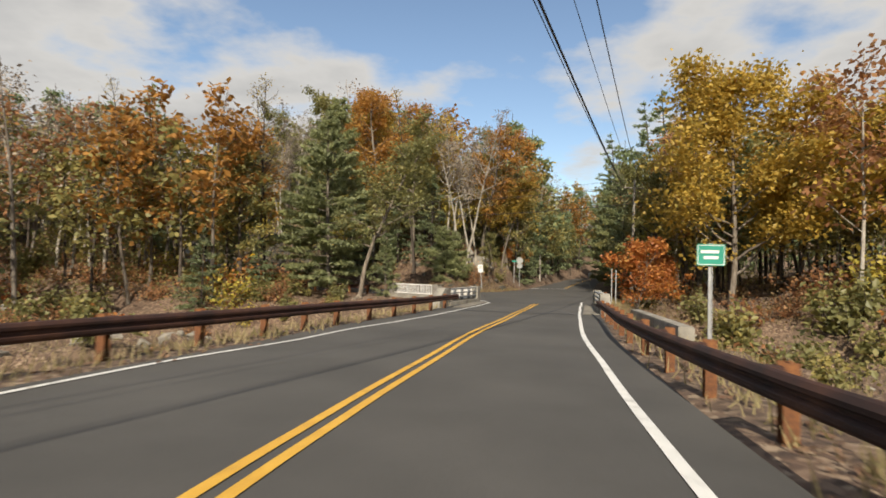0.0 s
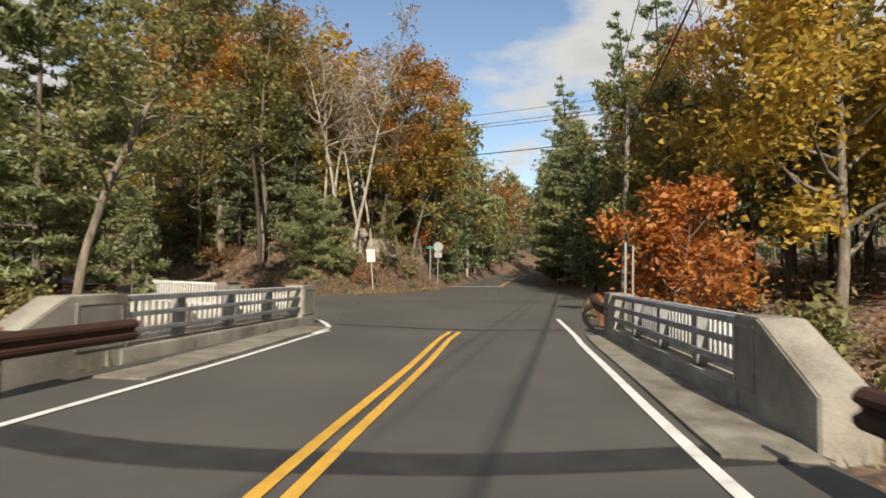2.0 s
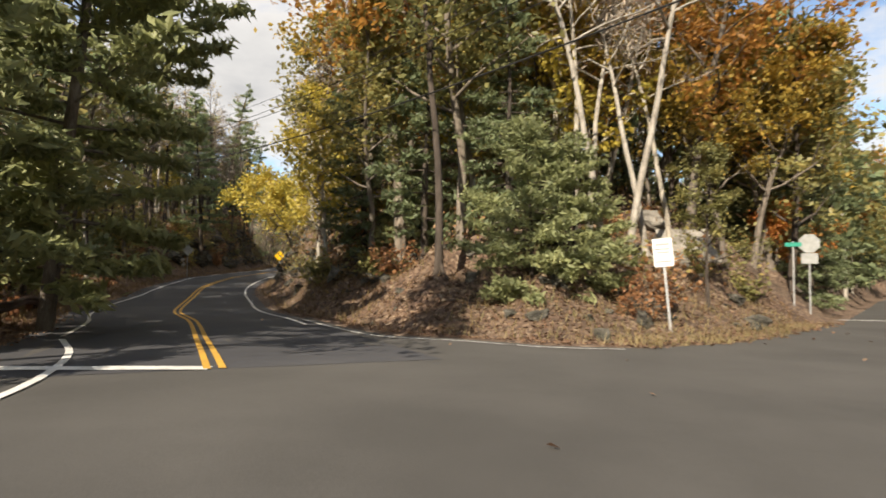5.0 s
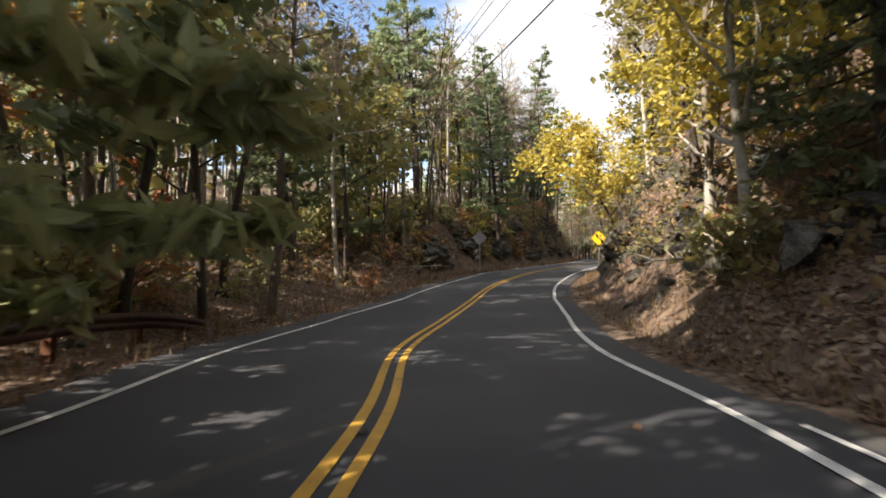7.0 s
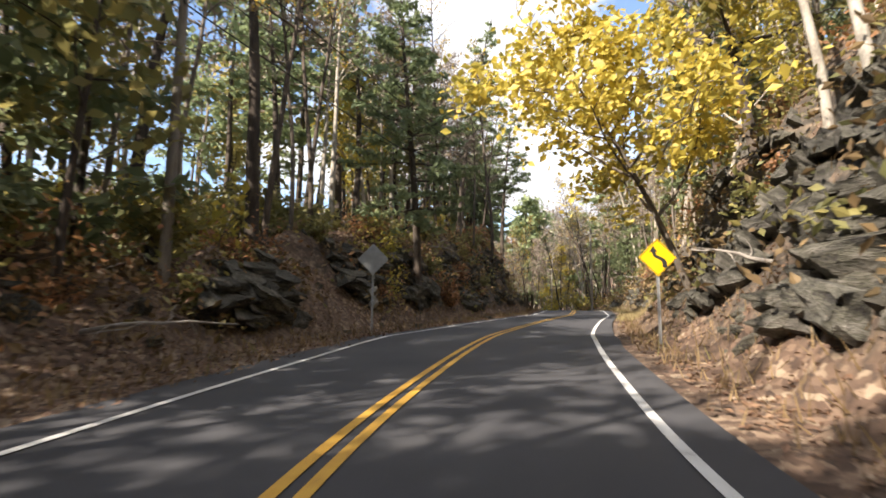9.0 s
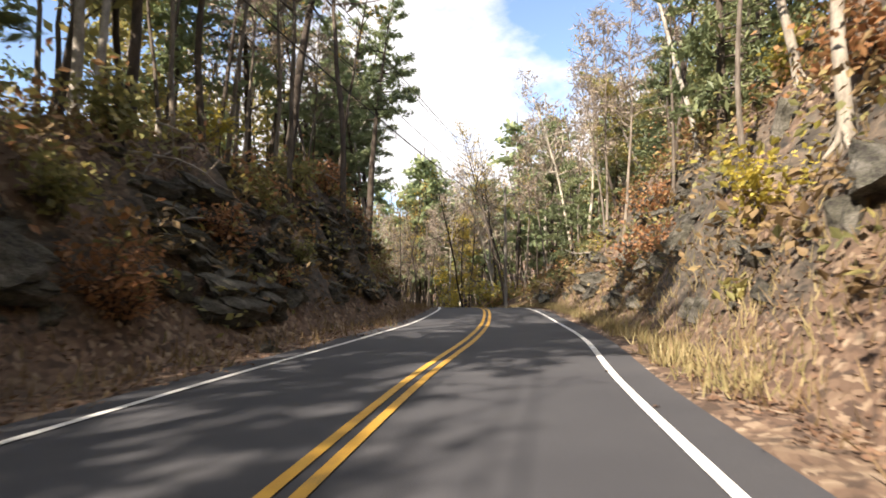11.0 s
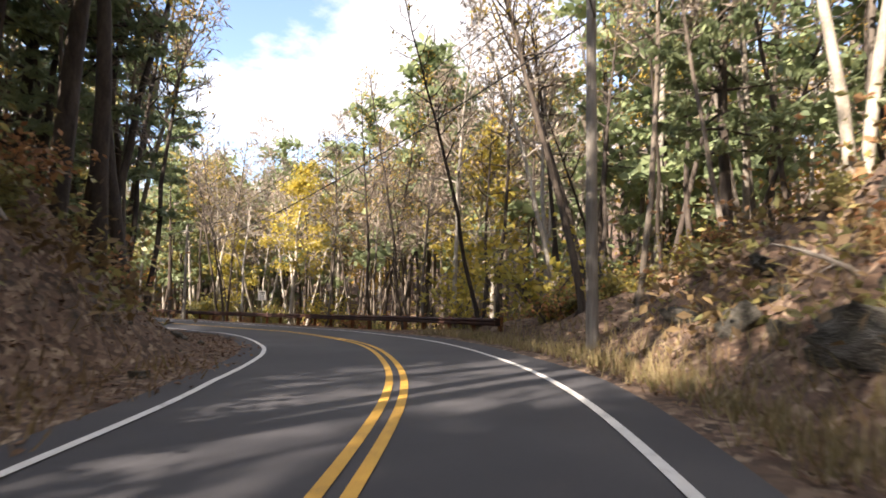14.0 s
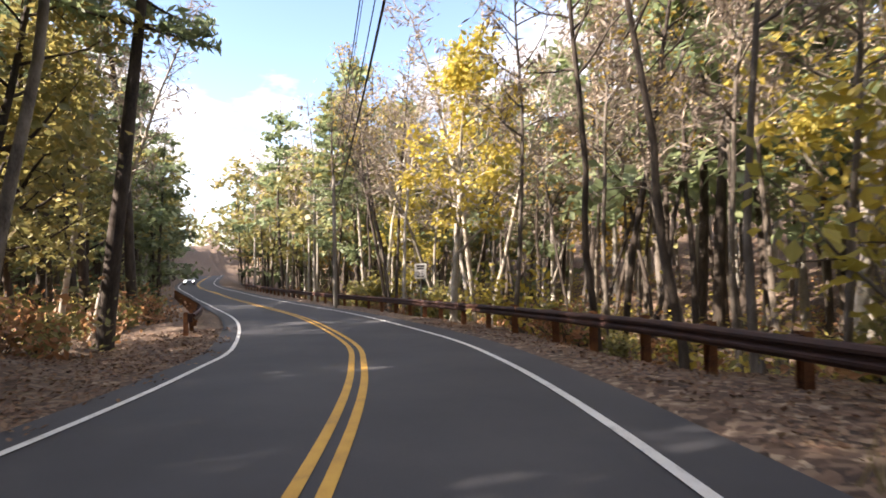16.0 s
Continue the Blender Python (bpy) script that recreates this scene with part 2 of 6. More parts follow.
M["l_hemlock"] = leaf_mat("hemlock_needles", [(0.0, (0.092, 0.121, 0.071)), (0.4, (0.161, 0.201, 0.103)), (0.7, (0.230, 0.265, 0.132)), (1.0, (0.322, 0.333, 0.161))], 0.45)
M["l_spray"] = leaf_mat("pale_hemlock_needles", [(0.0, (0.14, 0.160, 0.085)), (0.4, (0.235, 0.26, 0.125)), (0.7, (0.32, 0.34, 0.155)), (1.0, (0.41, 0.42, 0.19))], 0.5)
M["l_twig"] = leaf_mat("grey_twigs", [(0.0, (0.161, 0.127, 0.098)), (0.4, (0.253, 0.207, 0.167)), (0.7, (0.345, 0.282, 0.218)), (1.0, (0.414, 0.322, 0.196))], 0.2, 0.0, 0.8)
M["l_weed"] = leaf_mat("brown_weeds", [(0.0, (0.075, 0.055, 0.025)), (0.4, (0.16, 0.105, 0.05)), (0.7, (0.24, 0.165, 0.075)), (1.0, (0.20, 0.22, 0.06))], 0.3, 0.0, 0.7)
M["l_litter"] = leaf_mat("fallen_leaves", [(0.0, (0.058, 0.033, 0.019)), (0.35, (0.124, 0.067, 0.040)), (0.65, (0.197, 0.117, 0.069)), (1.0, (0.326, 0.242, 0.158))], 0.15, 0.0, 0.7)
M["l_grass"] = leaf_mat("dry_grass", [(0.0, (0.08, 0.085, 0.025)), (0.4, (0.20, 0.165, 0.07)), (0.8, (0.34, 0.27, 0.14)), (1.0, (0.42, 0.35, 0.20))], 0.25, 0.0, 0.7)


def ground_mat():
    """Leaf litter and soil on gentle ground, bare ledge where it is steep."""
    m = bpy.data.materials.new("forest_ground")
    m.use_nodes = True
    nt = m.node_tree
    b = nt.nodes["Principled BSDF"]
    leaf = nt.nodes.new("ShaderNodeTexVoronoi")
    t = nt.nodes.new("ShaderNodeTexCoord")
    leaf.inputs["Scale"].default_value = 10.0
    leaf.inputs["Randomness"].default_value = 1.0
    warp = noise_node(nt, 9.0, 3.0)
    add = nt.nodes.new("ShaderNodeMixRGB"); add.inputs[0].default_value = 0.12
    nt.links.new(t.outputs["Object"], add.inputs[1]); nt.links.new(warp.outputs["Color"], add.inputs[2])
    nt.links.new(add.outputs[0], leaf.inputs["Vector"])
    hue = nt.nodes.new("ShaderNodeSeparateColor")
    nt.links.new(leaf.outputs["Color"], hue.inputs[0])
    litter = ramp_node(nt, [(0.0, (0.040, 0.025, 0.018)), (0.3, (0.082, 0.049, 0.033)), (0.6, (0.132, 0.082, 0.054)), (0.85, (0.19, 0.130, 0.088)), (1.0, (0.30, 0.23, 0.16))])
    nt.links.new(hue.outputs[0], litter.inputs[0])
    soil = ramp_node(nt, [(0.3, (0.038, 0.026, 0.018)), (0.5, (0.082, 0.055, 0.036)), (0.7, (0.135, 0.098, 0.062))])
    sn = noise_node(nt, 3.0, 8.0, 0.65)
    nt.links.new(sn.outputs["Fac"], soil.inputs[0])
    patch = noise_node(nt, 0.35, 4.0, 0.6)
    pr = ramp_node(nt, [(0.46, (0, 0, 0)), (0.70, (0.8, 0.8, 0.8))])
    nt.links.new(patch.outputs["Fac"], pr.inputs[0])
    mix1 = nt.nodes.new("ShaderNodeMixRGB")
    nt.links.new(pr.outputs[0], mix1.inputs[0]); nt.links.new(litter.outputs[0], mix1.inputs[1]); nt.links.new(soil.outputs[0], mix1.inputs[2])
    rock = ramp_node(nt, [(0.34, (0.014, 0.012, 0.010)), (0.45, (0.048, 0.040, 0.031)), (0.56, (0.090, 0.078, 0.060)), (0.66, (0.14, 0.126, 0.10)), (0.8, (0.24, 0.22, 0.19))])
    rn = noise_node(nt, 1.6, 9.0, 0.66, stretch=(1, 1, 2.5))
    nt.links.new(rn.outputs["Fac"], rock.inputs[0])
    g = nt.nodes.new("ShaderNodeNewGeometry")
    sz = nt.nodes.new("ShaderNodeSeparateXYZ")
    nt.links.new(g.outputs["Normal"], sz.inputs[0])
    wob = nt.nodes.new("ShaderNodeMath"); wob.operation = "MULTIPLY_ADD"; wob.inputs[1].default_value = 0.55
    nt.links.new(rn.outputs["Fac"], wob.inputs[0]); nt.links.new(sz.outputs["Z"], wob.inputs[2])
    steep = ramp_node(nt, [(0.0, (1, 1, 1)), (0.74, (1, 1, 1)), (0.90, (0, 0, 0))])
    nt.links.new(wob.outputs[0], steep.inputs[0])
    mix2 = nt.nodes.new("ShaderNodeMixRGB")
    nt.links.new(steep.outputs[0], mix2.inputs[0]); nt.links.new(mix1.outputs[0], mix2.inputs[1]); nt.links.new(rock.outputs[0], mix2.inputs[2])
    nt.links.new(mix2.outputs[0], b.inputs["Base Color"])
    b.inputs["Roughness"].default_value = 0.95
    bp = nt.nodes.new("ShaderNodeBump"); bp.inputs["Strength"].default_value, bp.inputs["Distance"].default_value = 0.8, 0.06
    hmix = nt.nodes.new("ShaderNodeMath"); hmix.operation = "MULTIPLY_ADD"; hmix.inputs[1].default_value = 0.25
    nt.links.new(hue.outputs[1], hmix.inputs[0]); nt.links.new(rn.outputs["Fac"], hmix.inputs[2])
    nt.links.new(hmix.outputs[0], bp.inputs["Height"])
    nt.links.new(bp.outputs[0], b.inputs["Normal"])
    return m


M["ground"] = ground_mat()


# ---------------------------------------------------------------- roads: centre lines (x, y, z)
def spline(ctrl, step=0.6):
    c = [np.array(p, float) for p in ctrl]
    c = [2 * c[0] - c[1]] + c + [2 * c[-1] - c[-2]]
    pts = []
    for i in range(1, len(c) - 2):
        n = max(2, int(np.linalg.norm(c[i + 1] - c[i]) / step))
        for k in range(n):
            u = k / n
            pts.append(0.5 * (2 * c[i] + (c[i + 1] - c[i - 1]) * u + (2 * c[i - 1] - 5 * c[i] + 4 * c[i + 1] - c[i + 2]) * u ** 2
                              + (3 * c[i] - c[i - 1] - 3 * c[i + 1] + c[i + 2]) * u ** 3))
    pts.append(c[-2])
    return np.array(pts)


ROAD_A = spline([(-9.6, -60, 1.3), (-5.6, -25, 0.55), (-2.0, 0, 0.0), (-1.06, 6.2, -0.17), (-0.15, 11.1, -0.31), (1.0, 16.9, -0.44), (2.58, 23.4, -0.58), (3.8, 28.5, -0.66),
                 (4.95, 32.9, -0.72), (5.85, 36.5, -0.74), (6.65, 39.4, -0.77), (10.4, 54, -0.9), (15.4, 74.0, -0.96), (17.9, 83.3, -0.97), (25, 108, -0.9), (31, 128, -0.7), (40, 150, -0.2), (59, 168, 0.6), (100, 184, 1.5)])
ROAD_B = spline([(0.6, 49.5, -0.81), (-2.1, 52.1, -0.82), (-6.6, 56.2, -0.9), (-11.1, 60.2, -0.88), (-15.1, 63.2, -0.84), (-19.25, 67.3, -0.78), (-22.4, 70.9, -0.5), (-26.6, 75.7, -0.07), (-30.25, 80.7, 0.33),
                 (-33.4, 85.4, 0.66), (-35.7, 89.2, 0.87), (-40.2, 97.8, 1.36), (-43.1, 104.0, 1.72), (-46.5, 110.3, 2.03), (-50.3, 116.6, 2.5), (-53.8, 121.3, 2.69), (-57.7, 126.15, 2.63), (-61.7, 129.75, 2.45),
                 (-66.3, 132.95, 2.2), (-71.4, 135.4, 1.93), (-77.1, 137.5, 1.66), (-83.3, 139.0, 1.36), (-96, 140.3, 0.95), (-112, 140.3, 0.6), (-135, 139.8, 0.35), (-178, 139.5, 0.3), (-240, 146, 1.0)])


def tangents(P):
    t = np.gradient(P[:, :2], axis=0)
    return t / np.linalg.norm(t, axis=1, keepdims=True)


TAN_A, TAN_B = tangents(ROAD_A), tangents(ROAD_B)
LEN_A = np.r_[0, np.cumsum(np.linalg.norm(np.diff(ROAD_A[:, :2], axis=0), axis=1))]
LEN_B = np.r_[0, np.cumsum(np.linalg.norm(np.diff(ROAD_B[:, :2], axis=0), axis=1))]
LEN_B = LEN_B - LEN_B[((ROAD_B[:, :2] - (-2.05, 52.1)) ** 2).sum(1).argmin()]      # zero at the stop line


def nearest(P, T, xy):
    """Signed distance (right is positive) and index of the nearest point of a centre line."""
    best = np.full(len(xy), 1e9)
    idx = np.zeros(len(xy), int)
    for lo in range(0, len(xy), 4000):
        q = xy[lo:lo + 4000]
        d = ((q[:, None, :] - P[None, :, :2]) ** 2).sum(-1)
        idx[lo:lo + 4000] = d.argmin(1)
        best[lo:lo + 4000] = np.sqrt(d.min(1))
    off = xy - P[idx, :2]
    side = off[:, 0] * T[idx, 1] - off[:, 1] * T[idx, 0]
    return np.where(side >= 0, best, -best), idx


def at_a(y, xs, vs):
    return np.interp(y, xs, vs)


# widths: lane, and asphalt from the centre
def lane_b(s):
    """Right lane, centre line to edge line."""
    return np.interp(s, [0, 18, 24, 29, 35, 41, 47, 60, 75, 82, 90, 100, 111], [3.4, 3.45, 3.45, 3.0, 3.0, 3.05, 3.1, 2.9, 2.6, 2.36, 2.42, 2.5, 2.7])


def lane_bl(s):
    """Left lane."""
    return np.interp(s, [0, 18, 24, 29, 35, 41, 47, 60, 75, 82, 88, 95, 100, 106, 111], [3.2, 3.1, 3.3, 2.85, 2.75, 2.85, 3.2, 2.9, 2.6, 2.37, 2.33, 2.78, 2.8, 3.05, 2.95])


HALF_A_L, HALF_A_R = 4.35, 4.0


def half_b(s):
    return np.maximum(lane_b(s), lane_bl(s)) + np.interp(s, [0, 20, 60], [0.55, 0.6, 0.6])


# asphalt apron of the junction
APRON = [(2.5, 38.8), (2.4, 41.6), (1.3, 44.0), (-0.3, 46.0), (-2.0, 47.8), (-4.0, 50.0), (-9.2, 54.0), (-12.6, 63.6), (-8.9, 64.0), (-5.7, 61.3), (-3.0, 59.5), (-0.6, 59.3), (1.7, 58.8), (3.9, 59.7),
         (6.3, 63.2), (9.6, 71.6), (12.4, 79.5), (19.0, 90.0), (22.5, 80.0), (17.3, 57.5), (13.0, 47.5), (11.4, 41.5)]


def poly_dist(xy, poly):
    """Distance outside a polygon; zero inside."""
    P = np.array(poly)
    Q = np.roll(P, -1, 0)
    best = np.full(len(xy), 1e9)
    inside = np.zeros(len(xy), bool)
    for a, b in zip(P, Q):
        ab = b - a
        u = np.clip(((xy - a) @ ab) / (ab @ ab), 0, 1)
        best = np.minimum(best, np.linalg.norm(xy - a - u[:, None] * ab, axis=1))
        cond = (a[1] > xy[:, 1]) != (b[1] > xy[:, 1])
        xc = a[0] + (xy[:, 1] - a[1]) / (b[1] - a[1] + 1e-12) * ab[0]
        inside ^= cond & (xy[:, 0] < xc)
    return np.where(inside, 0.0, best), inside


def road_height(xy):
    da, ia = nearest(ROAD_A, TAN_A, xy)
    db, ib = nearest(ROAD_B, TAN_B, xy)
    wa, wb = 1 / (np.abs(da) + 1.0) ** 4, 1 / (np.abs(db) + 1.0) ** 4
    return (wa * ROAD_A[ia, 2] + wb * ROAD_B[ib, 2]) / (wa + wb)


def prof(e, sh, h, run, slope, power=1.5):
    u = np.clip((e - sh) / run, 0, 1)
    return h * (1 - (1 - u) ** power) + slope * np.clip(e - sh - run, 0, 45)


def height(xy):
    da, ia = nearest(ROAD_A, TAN_A, xy)
    db, ib = nearest(ROAD_B, TAN_B, xy)
    ya, sb = ROAD_A[ia, 1], LEN_B[ib]
    dp, inside = poly_dist(xy, APRON)
    ea = np.maximum(np.where(da >= 0, da - HALF_A_R, -da - HALF_A_L), 0)
    eb = np.maximum(np.abs(db) - half_b(sb), 0)
    wa, wb = 1 / (ea + 0.4) ** 3, 1 / (eb + 0.4) ** 3
    qa, qb = np.minimum(ea, dp), np.minimum(eb, dp)
    al = prof(qa, 1.0, np.interp(ya, [-60, 30, 40, 51, 63, 72, 135], [-3.6, -3.6, -3.0, -0.5, 2, 6, 6]),
              np.interp(ya, [42, 70], [7, 8]), np.interp(ya, [48, 70, 135], [0, 0.36, 0.3]))
    ar = prof(qa, 1.3, np.interp(ya, [-60, 10, 30, 40, 51, 65], [-1.0, -1.0, -2.2, -2.0, -0.4, 0.3]), 5.0, np.interp(ya, [40, 80], [0.0, 0.06]))
    br = prof(qb, np.interp(sb, [0, 20, 40, 85], [1.2, 1.0, 1.3, 1.4]),
              np.interp(sb, [0, 14, 25, 40, 75, 86, 93, 99, 105, 111, 118], [3.5, 5.5, 7.5, 9.0, 9.6, 9.2, 7.4, 4.6, 2.2, 0.0, -2.0]),
              np.interp(sb, [0, 14, 40, 75, 93], [7, 7, 6.2, 6.8, 9]), np.interp(sb, [0, 80, 93, 103], [0.42, 0.42, 0.32, 0.0]), 1.3)
    bl = prof(qb, np.interp(sb, [0, 40, 70, 90], [1.6, 1.5, 1.6, 1.5]),
              np.interp(sb, [0, 12, 22, 32, 38, 45, 52, 60, 72, 80, 88, 95, 101, 106, 110, 125], [-0.8, -0.2, 0.7, 1.3, 2.0, 2.8, 3.6, 4.8, 5.8, 5.9, 5.8, 5.4, 4.4, 3.0, 1.6, -0.1]),
              np.interp(sb, [0, 30, 45, 72, 80, 90, 101, 110], [6, 5, 3.6, 3.4, 3.6, 4.0, 4.3, 6.0]), np.interp(sb, [0, 20, 38, 80, 100], [-0.02, 0.02, 0.14, 0.14, 0.0]), 1.3)
    pa, pb = np.where(da >= 0, ar, al), np.where(db >= 0, br, bl)
    bank = (wa * pa + wb * pb) / (wa + wb)
    free = np.minimum(np.minimum(ea, eb), dp)
    z = road_height(xy) + bank
    # stream bed that runs under the bridge
    off = (xy - np.array([5.1, 35.6])) @ np.array([0.24, 0.97])
    z = z - 3.2 * np.exp(-(off / 3.6) ** 2) * np.clip(free / 3, 0.25, 1) * (np.hypot(xy[:, 0] - 5.1, xy[:, 1] - 35) < 60)
    # wooded hills behind the bend
    hill = 0.26 * np.clip(xy[:, 1] - 166, 0, 130) * np.clip((20 - xy[:, 0]) / 40, 0, 1) + 0.07 * np.clip(-160 - xy[:, 0], 0, 160)
    hill = hill + 0.10 * np.clip(-75 - xy[:, 0], 0, 160) * (xy[:, 1] < 120)
    z = z + hill * np.clip((free - 8) / 14, 0, 1)
    return z, free, np.abs(bank), inside


def grid_lines(lo, hi, step, far):
    mid = np.arange(lo, hi + step, step)
    out, d, left, right = 0.0, step, [], []
    while out < far:
        d *= 1.18
        out += d
        left.append(lo - out)
        right.append(mid[-1] + out)
    return np.array(left[::-1] + list(mid) + right)


GX, GY = grid_lines(-92, 36, 0.58, 1500), grid_lines(-14, 156, 0.58, 1500)
gxx, gyy = np.meshgrid(GX, GY)
flat = np.stack([gxx.ravel(), gyy.ravel()], 1)
GZ, FREE, BANK, INAP = height(flat)
rough = np.zeros(len(flat))
for n, (x, y) in enumerate(flat):
    e = FREE[n]
    if 0.8 < e < 90:
        k = min(1.0, (e - 0.8) / 2.5)
        steep = min(1.0, BANK[n] / 3.0)
        v = noise.fractal(Vector((x * 0.16, y * 0.16, 3.0)), 0.8, 2.1, 4) * 0.45
        if e < 25 and steep > 0.2:
            r = noise.ridged_multi_fractal(Vector((x * 0.30, y * 0.30, 7.0)), 0.9, 2.0, 4, 1.0, 2.0)
            c = noise.cell(Vector((x * 0.55 + 0.2 * y, y * 0.5, 1.0)))
            v += steep * ((r - 1.2) * 0.75 + (c - 0.5) * 0.8)
        rough[n] = v * k
GZ = GZ + rough
GZ = np.where(FREE < 0.02, GZ - 0.12, GZ - 0.02)
GZ = GZ.reshape(gxx.shape)


GXL, GYL = GX.tolist(), GY.tolist()
OX, OY = int(np.searchsorted(GX, -92.0)), int(np.searchsorted(GY, -14.0))


def cell_of(v, lo, off, line_, arr):
    """Index of the grid cell that holds v; the middle of the grid is even."""
    k = int((v - lo) / 0.58) + off if v >= lo else -1
    if 0 <= k < len(line_) - 1 and line_[k] <= v <= line_[k + 1]:
        return k
    return min(max(int(np.searchsorted(arr, v)) - 1, 0), len(line_) - 2)


def gz(x, y):
    i, j = cell_of(x, -92.0, OX, GXL, GX), cell_of(y, -14.0, OY, GYL, GY)
    u, v = (x - GX[i]) / (GX[i + 1] - GX[i]), (y - GY[j]) / (GY[j + 1] - GY[j])
    return float((GZ[j, i] * (1 - u) + GZ[j, i + 1] * u) * (1 - v) + (GZ[j + 1, i] * (1 - u) + GZ[j + 1, i + 1] * u) * v)


FREE2 = FREE.reshape(gxx.shape)


def clear_of_road(x, y):
    i, j = cell_of(x, -92.0, OX, GXL, GX), cell_of(y, -14.0, OY, GYL, GY)
    return float(FREE2[j, i])


def mesh_from(name, verts, faces, material, smooth=False):
    me = bpy.data.meshes.new(name)
    me.from_pydata([tuple(v) for v in verts], [], faces)
    me.materials.append(material)
    if smooth:
        me.polygons.foreach_set("use_smooth", [True] * len(me.polygons))
    me.update()
    return me


nx, ny = len(GX), len(GY)
q = np.arange(nx * ny).reshape(ny, nx)
quads = np.stack([q[:-1, :-1], q[:-1, 1:], q[1:, 1:], q[1:, :-1]], -1).reshape(-1, 4)
ground = new("ground", mesh_from("ground", np.c_[flat, GZ.ravel()], quads.tolist(), M["ground"], True))
tagged(ground, "leaf-covered forest floor with rocky banks", "ground", kind="structure")


def ribbon(name, P, T, a, b, lo, hi, material, lift=0.0, sub=1):
    """A strip along a centre line between the offsets a and b (numbers or functions of the index), from index lo to hi."""
    verts, faces = [], []
    cols = sub + 1
    for n in range(lo, hi):
        oa, ob_ = (a(n) if callable(a) else a), (b(n) if callable(b) else b)
        for c in range(cols):
            o = oa + (ob_ - oa) * c / sub
            x, y = P[n, 0] + T[n, 1] * o, P[n, 1] - T[n, 0] * o
            verts.append((x, y, 0.0))
    v = np.array(verts)
    v[:, 2] = road_height(v[:, :2]) + lift
    for n in range(hi - lo - 1):
        for c in range(sub):
            k = n * cols + c
            faces.append((k, k + 1, k + cols + 1, k + cols))
    return new(name, mesh_from(name, v, faces, material))


NA, NB = len(ROAD_A), len(ROAD_B)
ia = lambda y: int(np.searchsorted(ROAD_A[:, 1], y))
ib = lambda s: int(np.searchsorted(LEN_B, s))
road_a = tagged(ribbon("road", ROAD_A, TAN_A, -HALF_A_L, HALF_A_R, 0, NA, M["asphalt"], 0.0, 4), "worn grey asphalt road over the bridge", "road", kind="structure")
road_b = tagged(ribbon("road_branch", ROAD_B, TAN_B, lambda n: -half_b(LEN_B[n]), lambda n: half_b(LEN_B[n]), ib(0.0), NB, M["asphalt_new"], -0.002, 4),
                "dark smooth asphalt side road through woods", "road", kind="structure")

from mathutils.geometry import delaunay_2d_cdt
inner = [Vector((x, y)) for x in np.arange(-14, 23, 1.5) for y in np.arange(39, 91, 1.5)]
keep_in = poly_dist(np.array([(p.x, p.y) for p in inner]), APRON)[1]
pts2 = [Vector(p) for p in APRON] + [p for p, k in zip(inner, keep_in) if k]
vo, _, fo, *_ = delaunay_2d_cdt(pts2, [(i, (i + 1) % len(APRON)) for i in range(len(APRON))], [], 1, 1e-4)
va = np.array([(p.x, p.y, 0) for p in vo])
va[:, 2] = road_height(va[:, :2]) - 0.006
apron = tagged(new("road_junction", mesh_from("road_junction", va, [list(f) for f in fo], M["asphalt"])), "worn grey asphalt road junction", "road", kind="structure")


# ---------------------------------------------------------------- road markings
def line(name, P, T, off, width, lo, hi, material, label, lift=0.012):
    f = off if callable(off) else (lambda n: off)
    return tagged(ribbon(name, P, T, lambda n: f(n) - width / 2, lambda n: f(n) + width / 2, lo, hi, material, lift), label, "road marking", kind="structure")


def strip(name, pts, width, material, label, lift=0.012):
    P = spline([(x, y, 0) for x, y in pts], 0.25)
    return line(name, P, tangents(P), 0.0, width, 0, len(P), material, label, lift)


for k in (-0.115, 0.115):
    line("yellow_line", ROAD_A, TAN_A, k, 0.115, 0, ia(38.4), M["yellow_line"], "double yellow centre line, slightly worn")
    line("yellow_line", ROAD_A, TAN_A, k, 0.115, ia(82.6), NA, M["yellow_line"], "double yellow centre line of the far road")
    line("yellow_line", ROAD_B, TAN_B, k, 0.115, ib(0.0), NB, M["yellow_line"], "double yellow centre line on dark asphalt")
line("white_line", ROAD_A, TAN_A, lambda n: np.interp(ROAD_A[n, 1], [0, 6, 12, 17, 22, 28, 32, 36, 43], [3.2, 3.24, 3.22, 3.14, 3.04, 3.0, 2.94, 2.92, 2.85]), 0.13, 0, ia(43.4), M["white_line"], "solid white edge line")
line("white_line", ROAD_A, TAN_A, lambda n: np.interp(ROAD_A[n, 1], [0, 9, 13, 16, 19, 24, 28, 37], [-4.0, -4.05, -3.65, -3.6, -3.35, -3.15, -3.05, -2.98]), 0.11, 0, ia(37.7), M["white_line"], "solid white edge line")
line("white_line", ROAD_B, TAN_B, lambda n: lane_b(LEN_B[n]), 0.12, ib(9.5), NB, M["white_line"], "solid white edge line")
line("white_line", ROAD_B, TAN_B, lambda n: -lane_bl(LEN_B[n]), 0.11, ib(7.0), NB, M["white_line"], "solid white edge line")
strip("white_line", [(2.95, 37.5), (3.15, 39.4), (2.45, 42.2), (1.5, 44.1), (0.1, 46.0), (-1.4, 47.8), (-3.4, 50.2), (-6.0, 52.4), (-8.9, 54.2)], 0.13, M["white_line"], "white edge line curving round the corner")
strip("white_line", [(-8.7, 63.2), (-5.5, 60.7), (-2.9, 58.95), (-0.6, 58.75), (1.7, 58.3), (3.5, 59.0)], 0.08, M["white_line"], "faded white line along the bank")
strip("stop_line", [(-5.7, 50.2), (-2.2, 52.1)], 0.4, M["white_line"], "white stop line across one lane")
